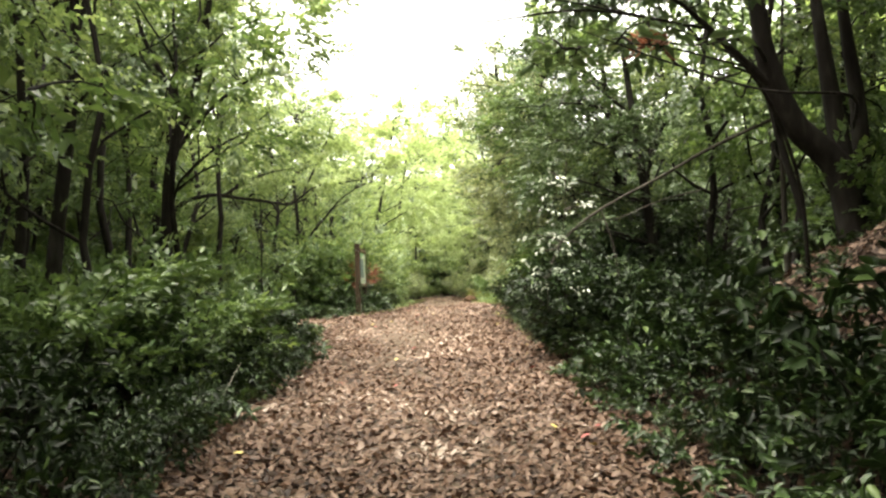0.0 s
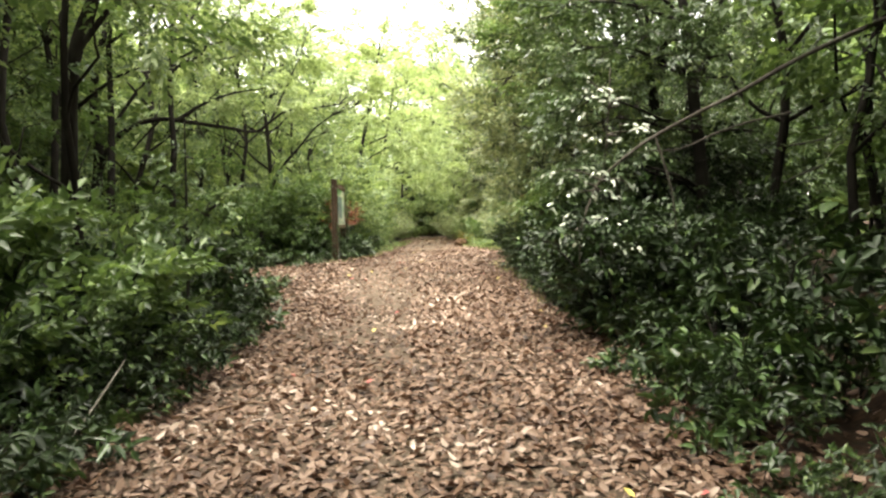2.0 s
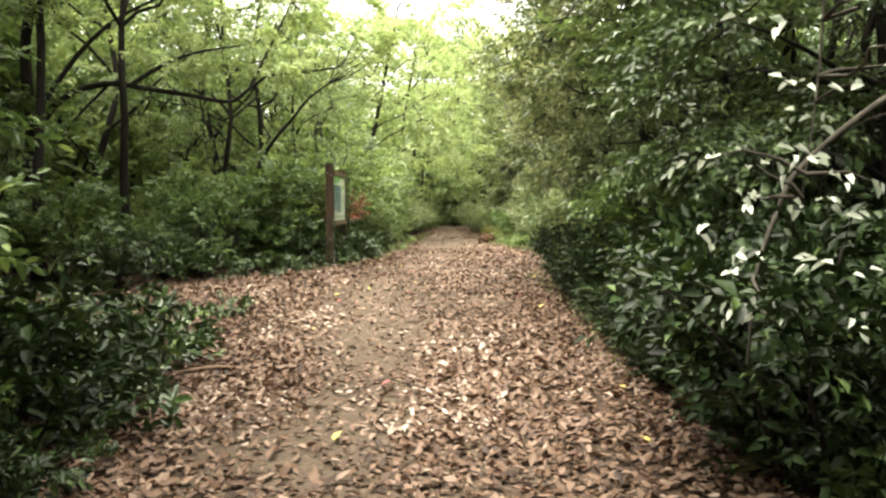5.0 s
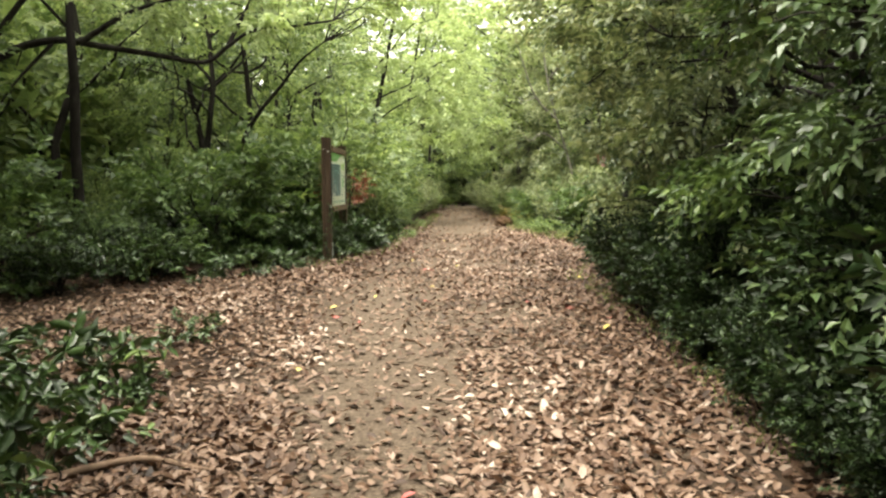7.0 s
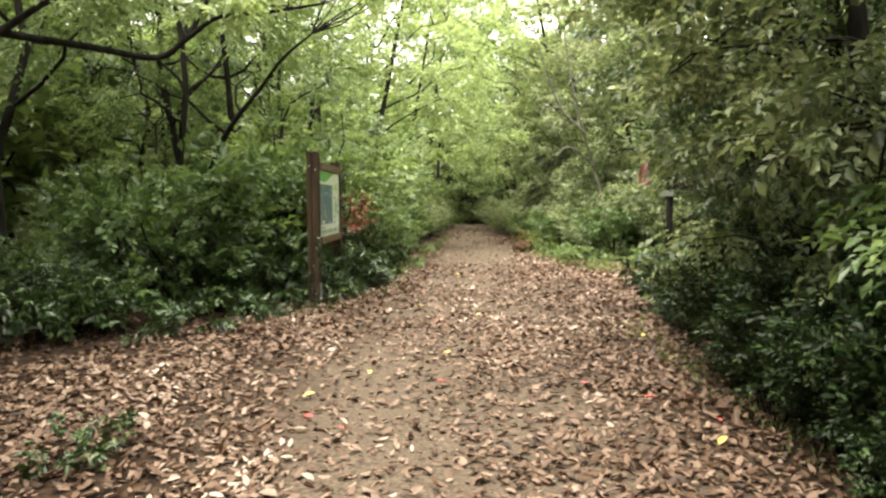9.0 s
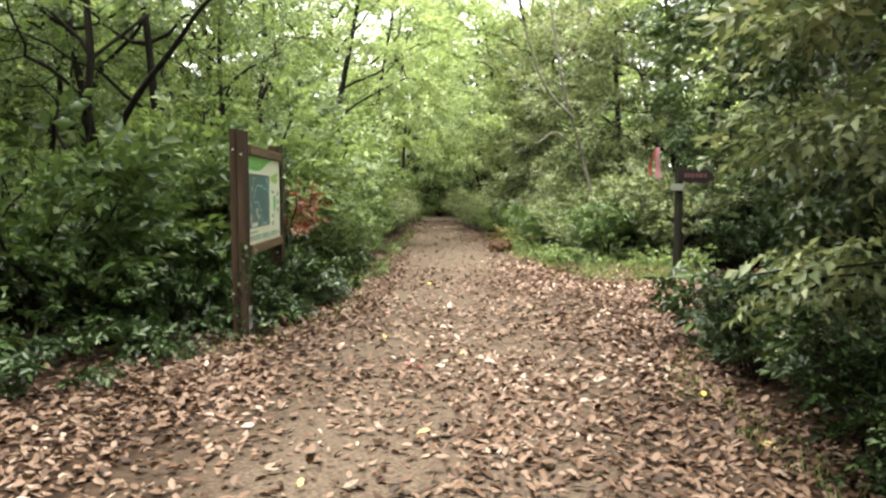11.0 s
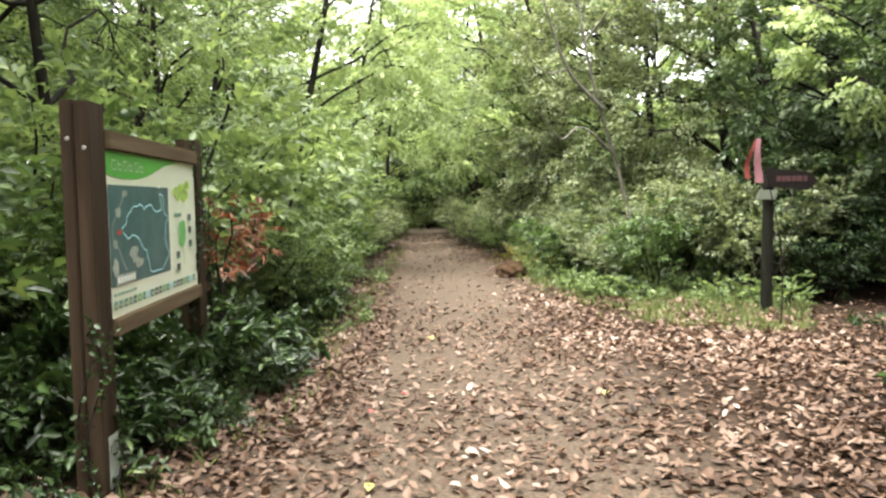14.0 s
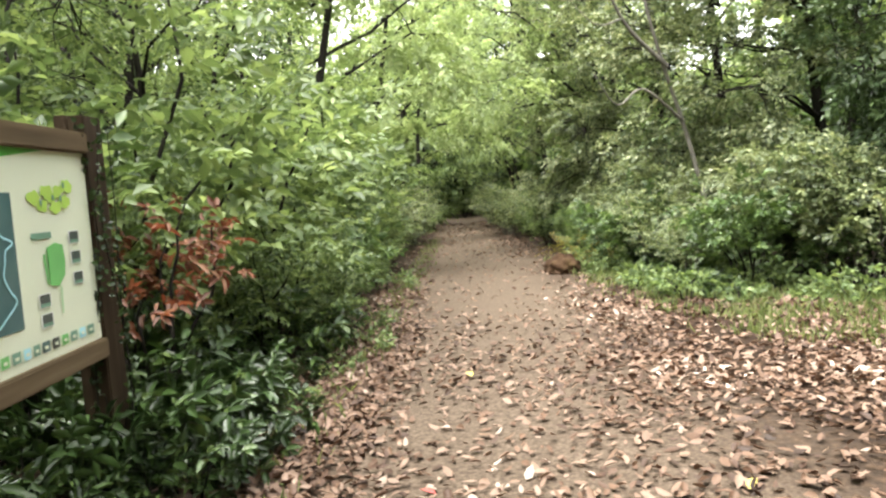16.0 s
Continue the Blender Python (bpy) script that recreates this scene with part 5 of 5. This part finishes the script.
make_tree("flushing_tree", "tree with fresh yellow-green leaf flushes behind the guide post", "tree", spline([(6.0, 26.0, g - 0.1), (5.9, 25.9, 2.4), (5.7, 25.7, 4.0), (5.6, 25.6, 5.6)]), 0.08,
          [(spline([(5.85, 25.8, 2.9), (5.3, 25.4, 3.3), (4.8, 25.2, 3.6)]), 0.03), (spline([(5.7, 25.7, 3.9), (5.0, 25.6, 4.3), (4.4, 25.6, 4.6)]), 0.03), (spline([(5.8, 25.8, 3.0), (6.3, 25.2, 3.3), (6.6, 24.8, 3.5)]), 0.03)],
          [(4.9, 25.2, 3.6), (4.4, 25.6, 4.6), (6.5, 24.9, 3.5), (5.6, 25.5, 5.4), (5.3, 25.0, 4.4), (4.1, 25.5, 4.0), (3.6, 25.8, 4.9), (6.0, 25.0, 4.2), (4.8, 25.4, 5.2)], 0.4, 40, dict(n=9, leaf=0.11, ratio=0.5), M_YOUNG, M_BARK, 0.3)
# unseen crowns added over the first stretch of the track to darken it
for x, y in ((-4.3, -6.5), (4.4, -5.0), (-4.6, -1.6), (4.6, 0.4), (-4.8, 3.0), (5.0, 4.4), (6.4, 8.2)):
    g = gz(x, y)
    trunk = bend((x, y, g - 0.1), (x * 0.8, y, g + 7.5), 8, 0.02)
    limbs, cs = [], [(x * 0.8, y, g + 7.6)]
    for dx, dy, h in ((0.1, -0.8, 6.2), (0.35, 1.2, 6.8), (0.5, -1.4, 7.0), (0.75, 0.6, 6.4), (1.1, -0.9, 5.6), (1.15, 1.3, 6.0)):
        e = np.array([x * dx, y + dy, g + h])
        limbs.append((bend((x * 0.9, y, g + h * 0.75), e, 7, 0.05, 0.05), 0.05))
        cs += [e, e * 0.6 + 0.4 * np.array([x * 0.85, y, g + h])]
    make_tree("canopy_tree", "unseen tall evergreen crown added to shade the track", "tree", trunk, 0.14, limbs, cs, 0.85, 46, dict(n=9, leaf=0.25, ratio=0.52), M_OAK, M_BARK, 0.5)
# unseen crowns added to shade the verges of the first stretch alone
for x, y, up in ((-4.4, 0.6, 0), (4.5, 1.0, 0), (-4.3, 2.6, 0), (4.6, 3.4, 0), (5.3, 6.2, 0)):
    g = gz(x, y)
    limbs, cs = [], [(x, y, g + 6.2 + up)]
    for dx, dy, h in ((-0.9, -0.9, 5.2), (0.9, -0.7, 5.4), (-0.8, 0.9, 5.6), (1.0, 0.8, 5.0), (-1.5 if x > 0 else 1.5, -0.6, 4.1), (-1.9 if x > 0 else 1.9, 0.3, 4.5), (-1.1 if x > 0 else 1.1, 0.1, 3.9)):
        e = np.array([x + dx, y + dy, g + h + up])
        limbs.append((bend((x, y, g + (h + up) * 0.7), e, 6, 0.05, 0.05), 0.04))
        cs.append(e)
    make_tree("verge_tree", "unseen dense evergreen added to shade the verge", "tree", bend((x, y, g - 0.1), (x, y, g + 6.0 + up), 8, 0.02), 0.11, limbs, cs, 0.7, 50, dict(n=9, leaf=0.22, ratio=0.52), M_OAK, M_BARK, 0.45)
# low crowns round the far bend
for x, y in ((-1.9, 42.4), (1.7, 43.2), (-1.8, 46.8)):
    g = gz(x, y)
    make_tree("bend_tree", "dark evergreen closing over the far bend", "tree", bend((x, y, g - 0.1), (x * 0.7, y, g + 5.0), 7, 0.02), 0.09,
              [(bend((x, y, g + 2.0), (0.1 * x, y, g + 2.7), 6, 0.05), 0.03), (bend((x, y, g + 3.0), (-0.1 * x, y - 0.4, g + 3.6), 6, 0.05), 0.03)],
              [(0.6 * x, y, g + 1.9), (0.1 * x, y, g + 2.05), (-0.3 * x, y, g + 2.1), (0.5 * x, y, g + 3.3), (-0.1 * x, y, g + 3.4), (0.8 * x, y, g + 1.2), (0.75 * x, y - 0.5, g + 0.6), (0.9 * x, y, g + 4.4), (0.2 * x, y, g + 4.4)], 0.42, 40, dict(n=9, leaf=0.13, ratio=0.5), M_SPRING, M_BARK, 0.35)
# light green boughs closing over the far end of the track
for x, y, tip in ((-3.0, 31.0, -0.4), (2.9, 34.0, 0.4), (-2.6, 37.5, 0.3), (2.4, 41.0, -0.3), (-2.4, 45.0, 0.4)):
    g = gz(x, y)
    trunk = spline([(x, y, g - 0.1), (x * 0.95, y, g + 2.2), (x * 0.8, y, g + 4.5), (x * 0.6, y, g + 7.5)])
    limbs, cs = [], [(x * 0.6, y, g + 7.5), (x * 0.3, y, g + 8.3)]
    for h in (2.6, 3.5, 4.5, 5.6, 6.6):
        e = np.array([tip + x * 0.12 * (h - 2.6) * rng.uniform(-0.4, 1), y + rng.uniform(-1.2, 0.8), g + h + rng.uniform(0.2, 0.6)])
        limbs.append((bend((x * 0.9, y, g + h * 0.8), e, 7, 0.05, 0.1), 0.035))
        cs += [e, (e + [x * 0.85, y, g + h]) / 2, (e * 0.25 + 0.75 * np.array([x * 1.1, y, g + h]))]
    make_tree("arching_broadleaf", "tree with fresh light green boughs arching over the track", "tree", trunk, 0.1, limbs, cs, 0.6, 40, dict(n=9, leaf=0.14, ratio=0.5), M_YOUNG, M_BARK, 0.42)

# ---- grass ----
def grass(name, pts_xy, hmin, hmax, label):
    n = len(pts_xy)
    P = np.stack([pts_xy[:, 0], pts_xy[:, 1], ground_z(pts_xy[:, 0], pts_xy[:, 1]) - 0.01], 1)
    D = unit(np.stack([rng.normal(0, 0.45, n), rng.normal(0, 0.45, n), np.ones(n)], 1))
    U = unit(rng.normal(0, 1, (n, 3)) * [1, 1, 0.2])
    ln = rng.uniform(hmin, hmax, n)
    ob = part(name, mesh_data(name, *leaf_arrays(P, D, U, ln, np.full(n, 0.009), False, 0.1, 0.25), M_GRASS), kind="stuff")
    tagged(ob, label, "grass")


def strewn(n, x0, x1, y0, y1, keep):
    x, y = rng.uniform(x0, x1, n), rng.uniform(y0, y1, n)
    q = keep(x, y)
    return np.stack([x[q], y[q]], 1)


grass("grass", strewn(26000, 0.9, 4.2, 23.3, 31, lambda x, y: (x > np.interp(y, [23.3, 24.3, 26, 29, 31], [2.6, 1.75, 1.5, 1.12, 1.0]) + rng.normal(0.05, 0.22, len(x))) & (x < np.interp(y, [23.3, 25, 27, 31], [3.2, 4.0, 3.2, 2.0])) & (np.sin(5.3 * x + 2 * y) * np.sin(3.9 * y - 2.2 * x) + rng.normal(0, 0.35, len(x)) > -0.25)), 0.03, 0.14, "fresh green grass patch at the track edge")
grass("grass", strewn(9000, -3.5, -0.8, 19, 38, lambda x, y: np.abs(x - LE(y) - 0.05) < 0.2 * rng.uniform(0.2, 1.2, len(x))), 0.04, 0.14, "thin grass along the track edge")
grass("grass", strewn(5000, 0.8, 2.2, 12, 19, lambda x, y: np.abs(x - RE(y) - 0.02) < 0.16 * rng.uniform(0.2, 1.2, len(x))), 0.03, 0.1, "thin grass along the shaded track edge")


# ---- dry leaves on the ground ----
def litter_density(x, y):
    """How thickly the leaves lie, from 0 to 1."""
    mid_x = np.interp(y, [5, 9, 10.8, 12.8, 15.2, 17.3, 18.6, 20, 22, 30], [-0.45, -0.5, -0.65, -0.8, -1.0, -1.05, -0.7, -0.45, -0.3, -0.25]) + 0.1 * np.sin(2.3 * y)
    half = np.interp(y, [5, 9, 10.8, 12.8, 15.2, 17.3, 18.6, 20, 22, 30], [0.2, 0.3, 0.36, 0.46, 0.52, 0.62, 0.85, 0.9, 0.9, 0.8])
    centre = 1 - smooth(0.7, 1.3, np.abs(x - mid_x) / half)
    near = 1.0 - np.interp(y, [4, 8, 11, 13, 17, 19, 21], [0.0, 0.45, 0.66, 0.76, 0.76, 0.56, 0.5]) * centre
    mid = 1.0
    far = 1.0 - (0.2 + 0.45 * centre) * smooth(22, 29, y) + 0.5 * smooth(31, 35, y)
    edge = np.where(((x > LE(y) - 0.35) & (x < RE(y) + 0.3)) | ((x > 1) & (y > 20.3) & (y < 25.2)), 1.0, np.where((x > 2.9) & (y < 11), 0.95, np.where((x > 1) & (y > 8) & (y < 16), 0.7, 0.25)))
    grass_gap = np.where((y > 24) & (y < 31) & (x > RE(y) + 0.15), 0.1, 1.0)
    patch = 0.75 + 0.5 * np.sin(2.1 * x + 0.7 * y) * np.sin(1.3 * y - 1.1 * x)
    wood = (1 - 0.8 * smooth(4.2, 6.2, np.abs(x) + 0.5 * np.sin(1.9 * y) + 0.3 * np.sin(4.3 * y))) * (0.35 + 0.65 * smooth(1.0, 3.5, y + 0.6 * np.sin(2.3 * x)) + 0.65 * (1 - smooth(-2, 1, y)) * (np.abs(x) < 2))
    return near * mid * far * edge * wood * grass_gap * np.clip(patch, np.where(y < 10, 0.65, 0.35), 1)


def litter_arrays(n, x0, x1, y0, y1):
    x, y = rng.uniform(x0, x1, n), rng.uniform(y0, y1, n)
    q = rng.uniform(0, 1, n) < litter_density(x, y)
    x, y = x[q], y[q]
    n = len(x)
    e = 0.05
    nx = -(ground_z(x + e, y) - ground_z(x - e, y)) / (2 * e)
    ny = -(ground_z(x, y + e) - ground_z(x, y - e)) / (2 * e)
    up = unit(np.stack([nx + rng.normal(0, 0.33, n), ny + rng.normal(0, 0.33, n), np.ones(n)], 1))
    a = rng.uniform(0, 2 * np.pi, n)
    d = np.stack([np.cos(a), np.sin(a), np.zeros(n)], 1)
    d = unit(d - up * (d * up).sum(1)[:, None])
    ln = rng.uniform(0.04, 0.088, n)
    pos = np.stack([x, y, ground_z(x, y) + rng.uniform(0.006, 0.03, n)], 1)
    return leaf_arrays(pos, d, up, ln, ln * rng.uniform(0.4, 0.62, n), True, rng.uniform(-0.3, 0.45, (n, 1)), rng.uniform(-0.25, 0.1, (n, 1)))


LITTER_OBJ = part("leaf_litter", mesh_data("leaf_litter", *join_arrays([litter_arrays(38000, -2.5, 2.0, 1.5, 7.5), litter_arrays(34000, -2.8, 2.6, 7.5, 13), litter_arrays(48000, -5.5, 2.4, 11.5, 19), litter_arrays(50000, -2.6, 6.5, 18, 26),
                                                                         litter_arrays(16000, -2.2, 2.2, 26, 46), litter_arrays(24000, 2.2, 6.0, 2.0, 11), litter_arrays(5000, -6.0, -2.6, 1, 11), litter_arrays(15000, -2.3, 2.0, -7, 1.5), litter_arrays(9000, 2.0, 8.0, -6, 2), litter_arrays(9000, 6.0, 9.5, 2, 20), litter_arrays(12000, -9.5, -5.5, -4, 24), litter_arrays(8000, -1.95, -0.95, 19.2, 30)]), M_LITTER), kind="stuff")
tagged(LITTER_OBJ, "thick layer of dry brown fallen leaves", "leaf litter")

# the leaves lying loose on top, each one by itself
single = []
for i in range(6):
    v, f = leaf_arrays(np.zeros((1, 3)), np.array([[1.0, 0, 0]]), np.array([[0, 0, 1.0]]), np.array([0.095]), np.array([0.042 + 0.003 * i]), True, (-0.15, 0.12, 0.25, 0.18, -0.1, 0.3)[i], -0.12)
    single.append(mesh_data("fallen_leaf", v, f, M_LITTER_ONE))
M_LEAFRED = plain("red_fallen_leaf", (0.34, 0.06, 0.05), 0.5, 0.3, 40)
M_LEAFYELLOW = plain("yellow_fallen_leaf", (0.45, 0.36, 0.09), 0.5, 0.25, 40)
tinted = []
for m in (M_LEAFRED, M_LEAFYELLOW):
    me = single[2].copy()
    me.materials.clear()
    me.materials.append(m)
    tinted.append(me)
for i in range(300):
    y = rng.uniform(4.5, 23.5)
    x = rng.uniform(-1.6, 1.3)
    ob = part("fallen_leaf", tinted[i % 2] if i % 9 == 0 else single[i % 6], ground)
    ob.matrix_basis = pose(x, y, gz(x, y) + 0.03, rng.uniform(-14, 14), rng.uniform(-14, 14), rng.uniform(0, 360)) @ Matrix.Scale(rng.uniform(0.7, 1.25), 4)
